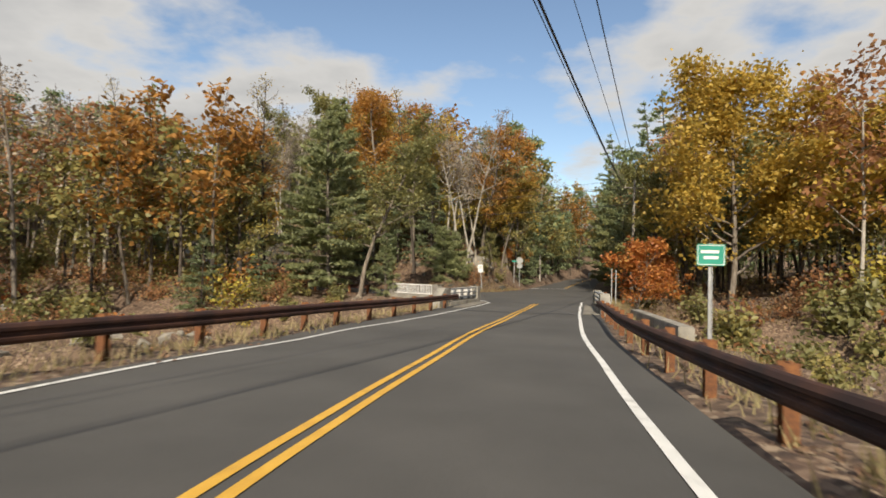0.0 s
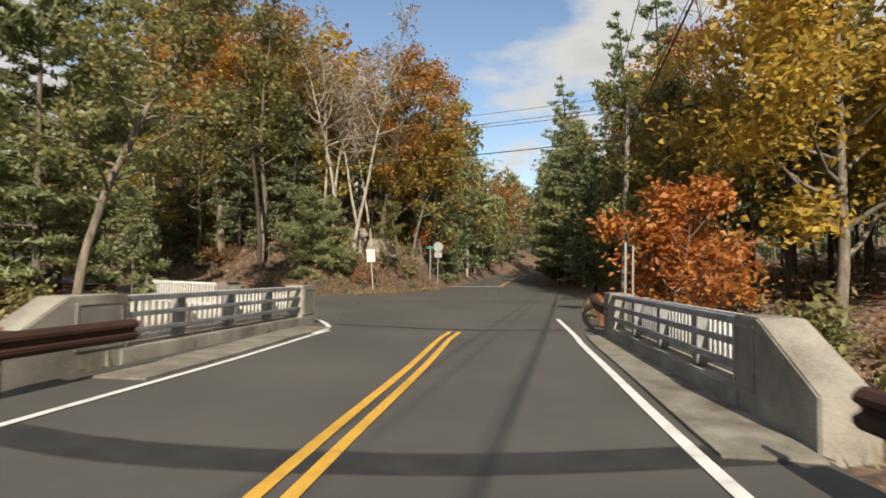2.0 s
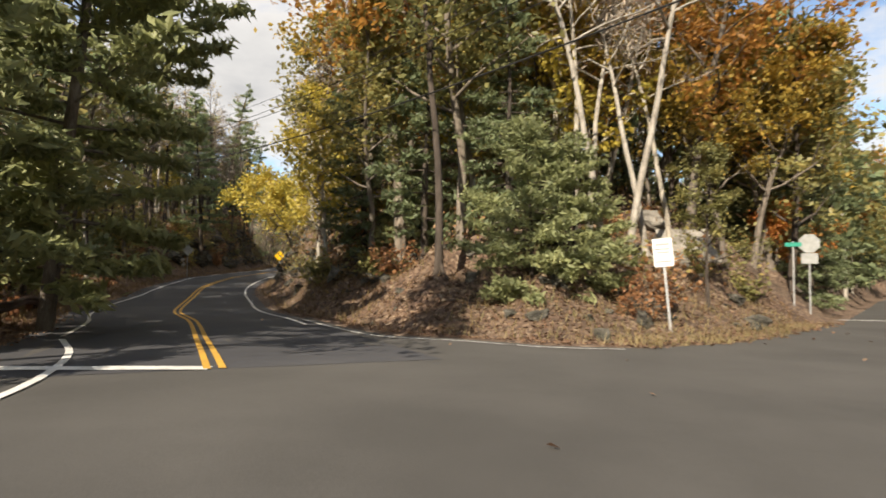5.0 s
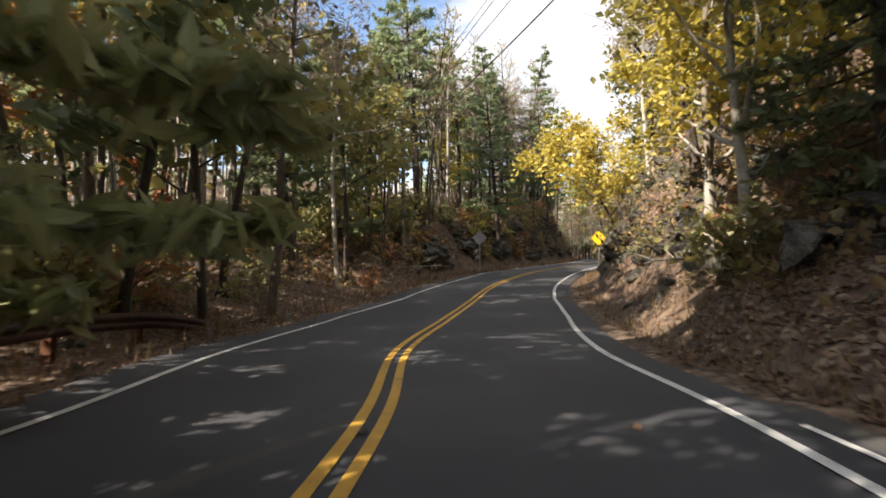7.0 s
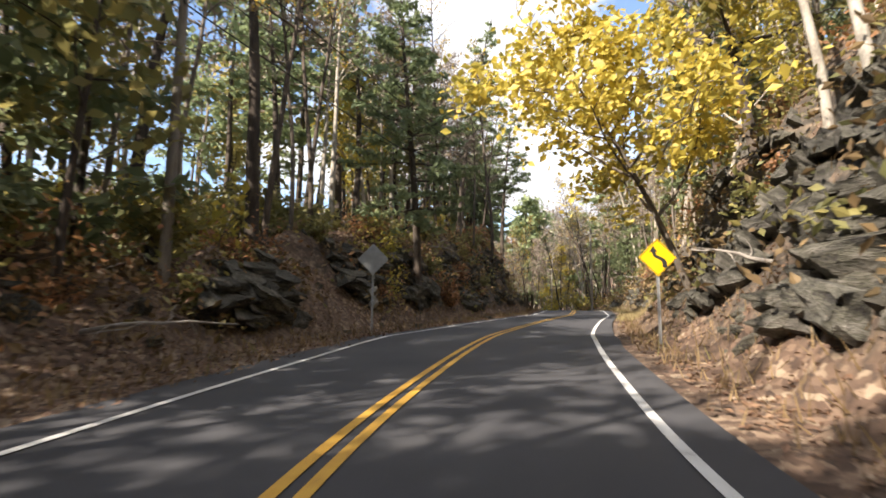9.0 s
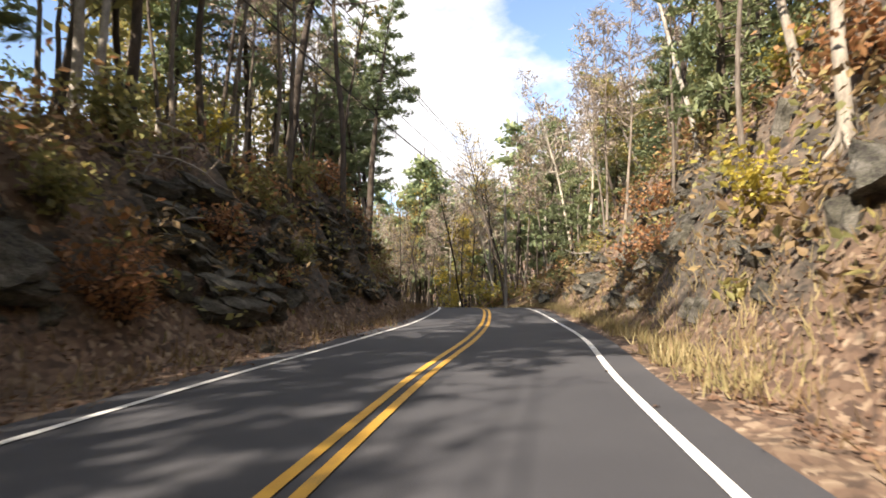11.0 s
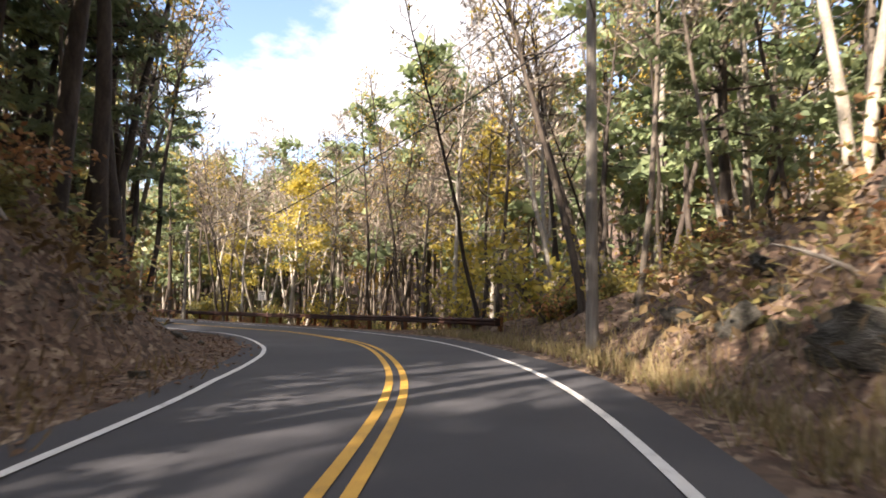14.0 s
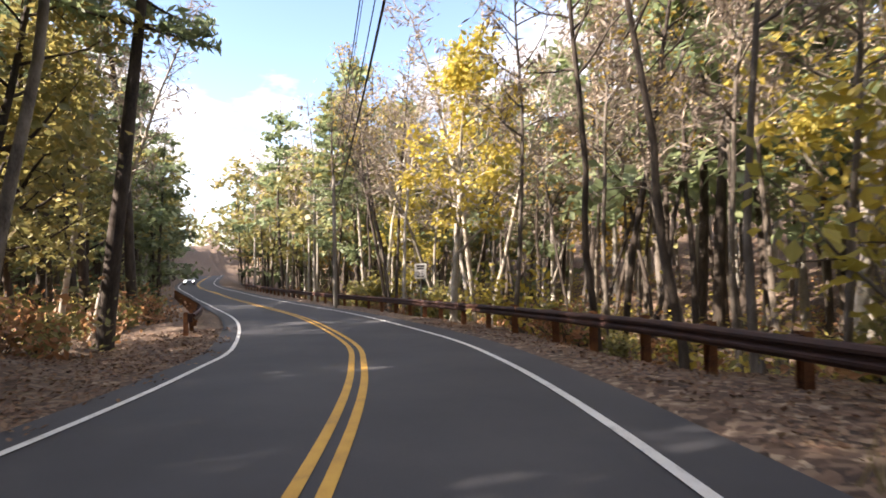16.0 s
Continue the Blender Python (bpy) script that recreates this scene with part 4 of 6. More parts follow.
def leaf_mesh(name, centres, size, material, flat=0.5, long=1.5, r=None):
    """Small folded blades, one island each."""
    r = r or rng
    c = np.array(centres)
    n = len(c)
    nrm = r.normal(0, 1, (n, 3)); nrm[:, 2] = np.abs(nrm[:, 2]) + flat
    nrm /= np.linalg.norm(nrm, axis=1, keepdims=True)
    a = np.cross(nrm, r.normal(0, 1, (n, 3))); a /= np.linalg.norm(a, axis=1, keepdims=True)
    b = np.cross(nrm, a)
    s = size * r.uniform(0.6, 1.35, (n, 1))
    v = np.empty((n, 4, 3))
    v[:, 0] = c - a * s * 0.5 * long
    v[:, 1] = c + b * s * 0.5 + nrm * s * 0.12
    v[:, 2] = c + a * s * 0.5 * long
    v[:, 3] = c - b * s * 0.5 + nrm * s * 0.12
    me = bpy.data.meshes.new(name)
    me.from_pydata(v.reshape(-1, 3).tolist(), [], np.arange(4 * n).reshape(n, 4).tolist())
    me.materials.append(material)
    me.update()
    return me


def finish(name, lb, bark, leaves, size, leaf, label, category, flat=0.5, long=1.5):
    e = thing(name, 0, 0, -200, 0, label, category)
    t = new("trunk", mesh_from("trunk", lb.v, lb.f, M[bark], True))
    t.parent = e
    if len(leaves):
        c = new("crown", leaf_mesh("crown", leaves, size, M[leaf], flat, long))
        c.parent = e
    return e


def broadleaf(name, h, spread, clear, leaf, bark, n_leaf, size, label, lean=0.06, r0=None, thin=1.0, long=1.5, twigs=5):
    """Forked trunk, limbs that rise outwards, twigs with leaf clumps."""
    lb = Limbs()
    r0 = r0 or 0.0135 * h
    d0 = np.array([rng.normal(0, lean), rng.normal(0, lean), 1.0])
    trunk = wander((0, 0, -0.4), d0, h * 0.97, 14, 0.05, 0.03)
    lb.tube(trunk, r0, r0 * 0.16, 8)
    for k in range(3):      # root flare
        w = rng.uniform(0, 6.28)
        lb.tube([(0, 0, 0.35), (0.9 * r0 * math.cos(w), 0.9 * r0 * math.sin(w), 0.1), (2.6 * r0 * math.cos(w), 2.6 * r0 * math.sin(w), -0.2)], r0 * 0.7, r0 * 0.2, 5)
    tips = []
    nb = int(13 + h * 0.5)
    for i in range(nb):
        u = clear + (1 - clear) * (i + rng.uniform(0, 1)) / nb
        k = min(int(u * 14), 13)
        p = trunk[k] + (trunk[k + 1] - trunk[k]) * (u * 14 - k)
        w = i * 2.4 + rng.uniform(-0.5, 0.5)
        rise = rng.uniform(0.35, 0.9)
        ln = spread * (1.0 - 0.72 * ((u - clear) / (1 - clear)) ** 1.4) * rng.uniform(0.65, 1.1)
        br = wander(p, (math.cos(w), math.sin(w), rise), ln, 6, 0.16, 0.05)
        rb = r0 * (1 - u) * 0.5 + 0.018
        lb.tube(br, rb, 0.012, 5)
        for j in range(twigs):
            q_ = br[2 + min(j, 4)] if j < 4 else br[-1]
            tw = wander(q_, (br[-1] - br[0]) / ln + rng.normal(0, 0.55, 3), ln * rng.uniform(0.25, 0.45), 3, 0.25)
            lb.tube(tw, 0.018, 0.005, 3)
            tips += [tw[1], tw[2], tw[3]]
    tips = np.array(tips)
    cl = tips[rng.integers(0, len(tips), max(1, int(len(tips) * thin)))]
    pick = cl[rng.integers(0, len(cl), n_leaf)]
    leaves = pick + rng.normal(0, 1, (n_leaf, 3)) * np.array([0.42, 0.42, 0.30]) * (spread / 5)
    return finish(name, lb, bark, leaves, size, leaf, label, "tree", 0.5, long)


def conifer(name, h, spread, clear, leaf, bark, whorls, size, label, droop=-0.1, dens=26, ragged=0.3, top=0.12):
    """Straight stem with tiers of level boughs that carry flat sprays."""
    lb = Limbs()
    r0 = 0.0125 * h
    stem = wander((0, 0, -0.4), (rng.normal(0, 0.02), rng.normal(0, 0.02), 1), h, 12, 0.02, 0.02)
    lb.tube(stem, r0, 0.02, 8)
    leaves = []
    for i in range(whorls):
        u = clear + (1 - clear) * (i + 0.3 * rng.uniform()) / whorls
        k = min(int(u * 12), 11)
        p = stem[k] + (stem[k + 1] - stem[k]) * (u * 12 - k)
        f = (u - clear) / (1 - clear)
        prof_ = (1 - f) ** 0.75 * (0.55 + 0.45 * min(1, f * 5)) + top * 0.4
        for j in range(rng.integers(4, 6)):
            if rng.uniform() < ragged * 0.35:
                continue
            w = rng.uniform(0, 6.28)
            ln = spread * prof_ * rng.uniform(1 - ragged, 1.1)
            b = wander(p, (math.cos(w), math.sin(w), droop + 0.5 * f), ln, 5, 0.07, 0.02)
            lb.tube(b, r0 * 0.22 * (1 - f) + 0.012, 0.006, 4)
            b = np.array(b)
            n = int(dens * ln)
            s = rng.uniform(0.22, 1.0, n) ** 0.8 * 5
            i0 = np.minimum(s.astype(int), 4)
            q_ = b[i0] + (b[i0 + 1] - b[i0]) * (s - i0)[:, None]
            side = np.array([-math.sin(w), math.cos(w), 0])
            width = (0.10 + 0.30 * ln / 3) * (1.15 - s / 5.5)
            q_ = q_ + side * (rng.normal(0, 1, n) * width)[:, None] + rng.normal(0, 1, (n, 3)) * (0.10, 0.10, 0.09)
            leaves.append(q_)
    leaves = np.concatenate(leaves)
    return finish(name, lb, bark, leaves, size * 0.66, leaf, label, "tree", 0.25, 3.4)


def shrub(name, h, spread, leaf, n_leaf, size, label, bark="bark_dark", stems=7):
    lb = Limbs()
    tips = []
    for i in range(stems):
        w = rng.uniform(0, 6.28)
        k = rng.uniform(0.2, 1.0) * spread / h
        st = wander((rng.normal(0, 0.12), rng.normal(0, 0.12), -0.2), (math.cos(w) * k, math.sin(w) * k, 1), h * rng.uniform(0.7, 1.1), 6, 0.14)
        lb.tube(st, 0.02 + 0.006 * h, 0.006, 4)
        tips += st[2:]
        for j in range(5):
            tw = wander(st[2 + j % 5], rng.normal(0, 1, 3) + (math.cos(w) * 0.5, math.sin(w) * 0.5, 0.3), spread * 0.4, 3, 0.3)
            lb.tube(tw, 0.012, 0.004, 3)
            tips += tw[1:]
    tips = np.array(tips)
    lv = tips[rng.integers(0, len(tips), n_leaf)] + rng.normal(0, 0.16 * spread / 1.5, (n_leaf, 3))
    lv[:, 2] = np.abs(lv[:, 2])
    return finish(name, lb, bark, lv, size, leaf, label, "shrub", 0.4)


NEAR = {
    "oak": [broadleaf("oak_tree", 17, 5.2, 0.30, "l_orange", "bark", 4200, 0.215, "orange-brown oak tree in autumn leaf", thin=0.7),
            broadleaf("oak_tree", 20, 5.6, 0.36, "l_orange", "bark", 4200, 0.22, "tall oak tree with orange autumn leaves", thin=0.6)],
    "gold": [broadleaf("maple_tree", 16, 5.0, 0.30, "l_gold", "bark", 4200, 0.215, "golden maple tree in autumn leaf", thin=0.7),
             broadleaf("maple_tree", 13, 4.2, 0.25, "l_yellow", "bark_pale", 3000, 0.19, "bright yellow maple with thin crown", thin=0.5)],
    "olive": [broadleaf("ash_tree", 17, 4.6, 0.30, "l_olive", "bark", 4200, 0.205, "green tree turning yellow in autumn", thin=0.7),
              broadleaf("ash_tree", 14, 4.0, 0.22, "l_olive", "bark_dark", 3800, 0.20, "dull green tree with yellowing leaves", thin=0.7)],
    "rust": [broadleaf("beech_tree", 16, 4.6, 0.30, "l_rust", "bark_pale", 2800, 0.185, "half-bare tree with russet leaves", thin=0.5),
             broadleaf("beech_tree", 18, 4.8, 0.35, "l_rust", "bark", 2200, 0.18, "thin tree with few brown leaves", thin=0.4)],
    "bare": [broadleaf("bare_tree", 19, 3.6, 0.45, "l_twig", "bark_pale", 800, 0.07, "tall pale bare autumn tree", r0=0.15, long=7, twigs=3),
             broadleaf("bare_tree", 17, 3.0, 0.45, "l_twig", "bark", 800, 0.07, "slender grey nearly bare tree", r0=0.11, long=7, twigs=3),
             broadleaf("bare_tree", 21, 3.4, 0.5, "l_gold", "bark_dark", 350, 0.13, "tall dark-trunked nearly bare tree", thin=0.4, r0=0.15, twigs=3)],
    "pine": [conifer("pine_tree", 20, 4.2, 0.22, "l_needle", "bark_dark", 20, 0.21, "tall white pine with layered boughs", dens=28),
             conifer("pine_tree", 22, 3.6, 0.45, "l_needle", "bark_dark", 15, 0.21, "tall pine with bare lower trunk", ragged=0.5, dens=28)],
    "hemlock": [conifer("hemlock_tree", 16, 3.4, 0.10, "l_hemlock", "bark_dark", 24, 0.19, "dense dark green hemlock tree", -0.25, 26),
                conifer("hemlock_tree", 9, 2.9, 0.03, "l_hemlock", "bark_dark", 17, 0.14, "small bushy green hemlock tree", -0.22, 36)],
    "shrub_green": [shrub("shrub", 1.7, 1.3, "l_olive", 460, 0.15, "green and yellow roadside shrub")],
    "shrub_yellow": [shrub("shrub", 2.2, 1.4, "l_yellow", 420, 0.13, "yellow-leaved roadside sapling shrub", "bark")],
    "shrub_red": [shrub("shrub", 1.8, 1.3, "l_red", 520, 0.145, "red and orange autumn shrub")],
    "shrub_brown": [shrub("shrub", 1.4, 1.4, "l_rust", 400, 0.12, "low brown half-bare brush", stems=10)],
}


def simple_tree(name, h, spread, clear, leaf, bark, n_leaf, size, label, cone=False):
    """A lighter tree for the depth of the wood."""
    lb = Limbs()
    r0 = 0.0105 * h
    stem = np.array(wander((0, 0, -0.4), (rng.normal(0, 0.04), rng.normal(0, 0.04), 1), h, 7, 0.04, 0.02))
    lb.tube(stem, r0, 0.03, 5)
    tips = []
    for i in range(12):
        u = clear + (0.97 - clear) * i / 12
        k = min(int(u * 7), 6)
        p = stem[k] + (stem[k + 1] - stem[k]) * (u * 7 - k)
        w = i * 2.4
        f = (u - clear) / (1 - clear)
        ln = spread * ((1 - f) ** 0.8 if cone else 1 - 0.7 * f ** 1.5) * rng.uniform(0.7, 1.1)
        br = wander(p, (math.cos(w), math.sin(w), -0.1 if cone else rng.uniform(0.4, 0.9)), ln, 3, 0.15)
        lb.tube(br, 0.05, 0.012, 3)
        tips += [br[1], br[2], br[3], br[3]]
    tips = np.array(tips)
    lv = tips[rng.integers(0, len(tips), n_leaf)] + rng.normal(0, 1, (n_leaf, 3)) * (0.6, 0.6, 0.25 if cone else 0.5)
    return finish(name, lb, bark, lv, size, leaf, label, "tree", 0.6, 2.0 if cone else 1.5)


FAR = {
    "oak": [simple_tree("oak_tree", 18, 5.0, 0.35, "l_orange", "bark", 900, 0.40, "orange oak deep in the wood")],
    "gold": [simple_tree("maple_tree", 16, 4.6, 0.32, "l_gold", "bark", 900, 0.40, "golden maple deep in the wood")],
    "olive": [simple_tree("ash_tree", 16, 4.4, 0.25, "l_olive", "bark_dark", 900, 0.39, "yellowing green tree deep in the wood")],
    "rust": [simple_tree("beech_tree", 17, 4.4, 0.32, "l_rust", "bark_pale", 760, 0.34, "russet half-bare tree in the wood")],
    "bare": [simple_tree("bare_tree", 19, 3.2, 0.5, "l_twig", "bark_pale", 260, 0.22, "pale bare tree deep in the wood"),
             simple_tree("bare_tree", 18, 3.0, 0.5, "l_twig", "bark", 260, 0.22, "grey bare tree deep in the wood")],
    "pine": [simple_tree("pine_tree", 20, 3.8, 0.35, "l_needle", "bark_dark", 1000, 0.36, "dark pine deep in the wood", True)],
    "hemlock": [simple_tree("hemlock_tree", 16, 3.4, 0.10, "l_hemlock", "bark_dark", 1000, 0.36, "dark hemlock deep in the wood", True)],
}
GATHER = {}


def plant(kind, x, y, scale=1.0, turn=None, which=None, lean=(0, 0), label=None, wide=1.0, group="", sink=0.0, far=False):
    opts = FAR[kind] if far else NEAR[kind]
    src = opts[which if which is not None else rng.integers(0, len(opts))]
    turn = rng.uniform(0, 360) if turn is None else turn
    if far:
        GATHER.setdefault(kind, []).append((src, pose(x, y, gz(x, y), lean[0], lean[1], turn) @ Matrix.Scale(scale, 4)))
        return None
    m = pose(x, y, gz(x, y) - sink, lean[0], lean[1], turn) @ Matrix.Diagonal((scale * wide, scale * wide, scale, 1))
    ob = copy_thing(src, m)
    if label:
        ob["label"] = label
    if group:
        ob["group"] = group
    return ob


# trees that stand out
BIG = broadleaf("oak_tree", 19, 9.0, 0.14, "l_gold", "bark", 20000, 0.25, "large spreading golden oak with pale trunk", thin=0.8, r0=0.26)
BIG.matrix_basis = pose(22.4, 44.3, gz(22.4, 44.3), 0, 0, 40)
REDBUSH = broadleaf("young_oak", 5.4, 3.4, 0.05, "l_red", "bark", 4600, 0.17, "bright orange-red young oak by the bridge", r0=0.07)
REDBUSH.matrix_basis = pose(14.9, 43.6, gz(14.9, 43.6), 0, 0, 0)
copy_thing(REDBUSH, pose(18.7, 48.6, gz(18.7, 48.6), 0, 0, 120) @ Matrix.Scale(0.85, 4))
LEANER = broadleaf("maple_tree", 9.5, 5.6, 0.30, "l_yellow", "bark", 6000, 0.19, "yellow maple leaning over the road", r0=0.13, thin=0.8)
LEANER.matrix_basis = pose(-29.6, 90.6, gz(-29.6, 90.6) - 0.2, 10, -16, 20)

BIGPINE = conifer("pine_tree", 19.5, 6.3, 0.08, "l_spray", "bark", 27, 0.22, "broad white pine with pale green boughs", -0.05, 54, 0.25)
BIGPINE.matrix_basis = pose(-11.8, 55.6, gz(-11.8, 55.6), 0, 0, 10)
copy_thing(BIGPINE, pose(-10, 50.8, gz(-10, 50.8), 0, 0, 130) @ Matrix.Scale(0.88, 4))
plant("hemlock", -15.8, 49.3, 0.6, wide=1.3)
plant("hemlock", -19.4, 46.3, 0.7, wide=1.3)
HEM = conifer("hemlock_tree", 6.2, 3.3, 0.0, "l_spray", "bark_dark", 20, 0.12, "broad bushy hemlock at the foot of the bank", -0.12, 70, 0.25)
HEM.matrix_basis = pose(0.2, 63.4, gz(0.2, 63.4) - 0.3, 0, 0, 15)
copy_thing(HEM, pose(1.3, 64.9, gz(1.3, 64.9) - 0.4, 0, 0, 140) @ Matrix.Scale(0.85, 4))
copy_thing(HEM, pose(-6.4, 68.6, gz(-6.4, 68.6) - 0.4, 0, 0, 240) @ Matrix.Scale(0.75, 4))
YP = conifer("young_pine", 5.0, 1.7, 0.05, "l_spray", "bark", 13, 0.13, "young pale green pine behind the balustrade", 0.1, 60, 0.25)
YP.matrix_basis = pose(-4.7, 47, gz(-4.7, 47), 0, 0, 0)
RT = broadleaf("young_maple", 7.5, 1.5, 0.25, "l_red", "bark", 900, 0.15, "slim scarlet young maple by the river", r0=0.06, thin=0.8)
RT.matrix_basis = pose(-36.3, 62.8, gz(-36.3, 62.8), 0, 0, 0) @ Matrix.Scale(1.2, 4)
plant("gold", 9.4, 84.5, 0.85, 0, 0)
plant("gold", 9.3, 81, 0.95, 60, 0)
for x, y, k, a in ((2.05, 66.9, 1.0, 0), (2.8, 68.1, 1.05, 120), (1.2, 68.9, 0.95, 220), (3.4, 69.2, 0.9, 300), (0.4, 70.3, 0.95, 60)):
    plant("bare", x, y, k, a, 0, label="tall pale straight-trunked bare tree")
plant("gold", 6.6, 74.8, 0.75, 20, 0)
plant("gold", 8.2, 79.4, 0.85, 200, 0)
plant("gold", 11.2, 89.5, 0.95, 100, 0)
plant("gold", 1, 73.6, 0.85, 10, 0)
plant("gold", -6.5, 71, 0.8, 300, 1)
for x, y, k, kind in ((-1.9, 71.1, 0.85, "olive"), (-9.6, 72.9, 0.8, "olive"), (5, 74.5, 0.9, "oak"), (8.6, 81, 0.95, "oak"), (-3.6, 68.0, 0.7, "olive"), (-0.6, 72.0, 0.85, "gold"), (4.2, 77.5, 0.9, "olive"), (-12.0, 69.5, 0.75, "gold")):
    plant(kind, x, y, k)
plant("gold", -13.6, 71.1, 0.8, 20, 1)
plant("hemlock", -1.3, 65.9, 0.75, 0, 0)
plant("hemlock", -5.3, 66.9, 0.85, 90, 0)
plant("olive", -8.4, 67.8, 0.7, 90, 0)
plant("olive", 5.6, 67.9, 0.45, 90, 1)
plant("gold", -88, 145, 0.95, 30, 1, label="golden maple beside the guardrail")
plant("gold", -29.3, 93.8, 0.6, 200, 1, lean=(0, -12))
copy_thing(REDBUSH, pose(9.6, 82.0, gz(9.6, 82.0), 0, 0, 80) @ Matrix.Scale(0.75, 4))

for x, y, k, a in ((27.5, 88.4, 1.0, 40), (31, 80.3, 0.95, 160), (32.4, 98, 1.1, 250)):
    copy_thing(BIGPINE, pose(x, y, gz(x, y), 0, 0, a) @ Matrix.Scale(k, 4))

for x, y, k, a in ((25.6, 84.5, 0.95, 20), (24.0, 75.5, 0.8, 210)):
    copy_thing(BIGPINE, pose(x, y, gz(x, y), 0, 0, a) @ Matrix.Scale(k, 4))

placed = [(25.6, 84.5), (24.0, 75.5), (2.0, 67.0), (2.8, 68.2), (0.2, 63.4), (1.3, 64.9), (-29.2, 89.9), (-13.2, 47.9), (-10.5, 50.9), (21, 43.1), (12.3, 78.4), (5.9, 76), (1.5, 62.1), (-58.9, 132.6), (-37.9, 78.7)]


def zone_mix(x, y):
    """Kinds of tree by part of the wood, as (kind, weight)."""
    if y < 62 and x > 4:
        return (("oak", 4), ("olive", 4), ("gold", 3), ("rust", 2), ("bare", 1), ("pine", 1))
    if y < 58 and x < 0:
        return (("olive", 4), ("rust", 5), ("bare", 3), ("oak", 2), ("hemlock", 2), ("pine", 1))
    if y < 95 and x > -14:
        return (("oak", 6), ("gold", 2), ("olive", 5), ("bare", 5), ("hemlock", 4))
    d, i = nearest(ROAD_B, TAN_B, np.array([[x, y]]))
    if LEN_B[i[0]] > 90:
        return (("bare", 16), ("pine", 3), ("gold", 1)) if d[0] > 0 else (("pine", 5), ("bare", 6), ("olive", 2), ("hemlock", 1))
    if d[0] < 0:
        return (("pine", 3), ("bare", 10), ("olive", 1), ("gold", 1))
    return (("hemlock", 4), ("olive", 4), ("bare", 6), ("pine", 3), ("gold", 1))


def try_tree(x, y, near, gap):
    if clear_of_road(x, y) < near:
        return False
    for px_, py_ in placed:
        if (px_ - x) ** 2 + (py_ - y) ** 2 < gap * gap:
            return False
    if 1.5 < x < 13.5 and 59 < y < 79 and x - 2.0 > (y - 66) * 0.5:
        return False
    # stream bed and the open ground beside the bridge road stay clear
    if (x - 22.4) ** 2 + (y - 44.3) ** 2 < 60 or (8 < x < 36 and y < 37) or (8 < x < 27 and y < 41) or (11 < x < 25 and y < 52):
        return False
    if 60 > y > 40 and -16 < x < -4 and (x + 13) ** 2 + (y - 52) ** 2 < 30:
        return False
    off = (x - 5.1) * 0.24 + (y - 34.8) * 0.97
    if abs(off) < 4.5 and x > -45 and x < 40:
        return False
    if y < 46 and -24 < x < 14:
        return False
    if y < 20 and -40 < x < 28:
        return False
    return True


def grow(number, spot, near, gap, scale=(0.72, 1.12), limit=12000):
    done = tries = 0
    while done < number and tries < limit:
        tries += 1
        x, y = spot()
        if not try_tree(x, y, near, gap):
            continue
        mix_ = zone_mix(x, y)
        w = np.array([k[1] for k in mix_], float)
        kind = mix_[rng.choice(len(mix_), p=w / w.sum())][0]
        far = clear_of_road(x, y) > 11 or (y > 100 and x > -20) or x < -112
        plant(kind, x, y, rng.uniform(*scale), lean=(rng.normal(0, 2.2), rng.normal(0, 2.2)), far=far)
        placed.append((x, y))
        done += 1


def along(P, T, lo, hi, wide):
    def spot():
        n = rng.integers(lo, hi)
        o = rng.normal(0, wide)
        return P[n, 0] + T[n, 1] * o, P[n, 1] - T[n, 0] * o
    return spot


def within(x0, x1, y0, y1):
    return lambda: (rng.uniform(x0, x1), rng.uniform(y0, y1))


grow(70, along(ROAD_B, TAN_B, ib(0), ib(175), 7.5), 2.6, 2.5)
def beside(P, T, lens, lo, hi, side, e0, e1, halfw):
    """A spot beside a road, at e0 to e1 from its edge."""
    def spot():
        n = int(rng.integers(lo, hi))
        o = (side or rng.choice([-1, 1])) * (halfw(n) + rng.uniform(e0, e1))
        return P[n, 0] + T[n, 1] * o, P[n, 1] - T[n, 0] * o
    return spot


def line_up(number, spot, kinds, gap, scale, lean, far, clear=2.4):
    done = tries = 0
    while done < number and tries < 4000:
        tries += 1
        x, y = spot()
        if not try_tree(x, y, clear, gap):
            continue
        k, w_ = kinds[int(rng.integers(0, len(kinds)))]
        plant(k, x, y, rng.uniform(*scale), which=None if far else w_, lean=(rng.normal(0, lean), rng.normal(0, lean)), far=far)
        placed.append((x, y))
        done += 1


hb = lambda n: half_b(LEN_B[n])
ha = lambda n: 4.2
line_up(18, beside(ROAD_B, TAN_B, 0, ib(30), ib(62), -1, 7, 26, hb), [("bare", 0), ("pine", 0), ("bare", 0), ("bare", 0)], 1.8, (0.75, 1.05), 2, True)
line_up(13, beside(ROAD_B, TAN_B, 0, ib(60), ib(86), -1, 5, 11, hb), [("pine", 1), ("bare", 2), ("bare", 1)], 2.0, (0.8, 1.05), 3, False)
line_up(26, beside(ROAD_B, TAN_B, 0, ib(94), ib(128), 1, 9, 32, hb), [("pine", 0), ("bare", 0), ("bare", 0), ("bare", 0)], 1.8, (0.8, 1.1), 2, True, 13)
line_up(26, within(29, 60, 40, 66), [("olive", 0), ("oak", 0), ("gold", 0)], 2.2, (0.7, 1.0), 2, True)
line_up(24, within(-88, -48, 74, 102), [("bare", 0), ("pine", 0), ("bare", 0), ("olive", 0)], 2.0, (0.75, 1.05), 2, True)
line_up(26, within(-62, -20, 50, 78), [("bare", 0), ("olive", 0), ("hemlock", 0)], 2.0, (0.7, 1.0), 2, True)
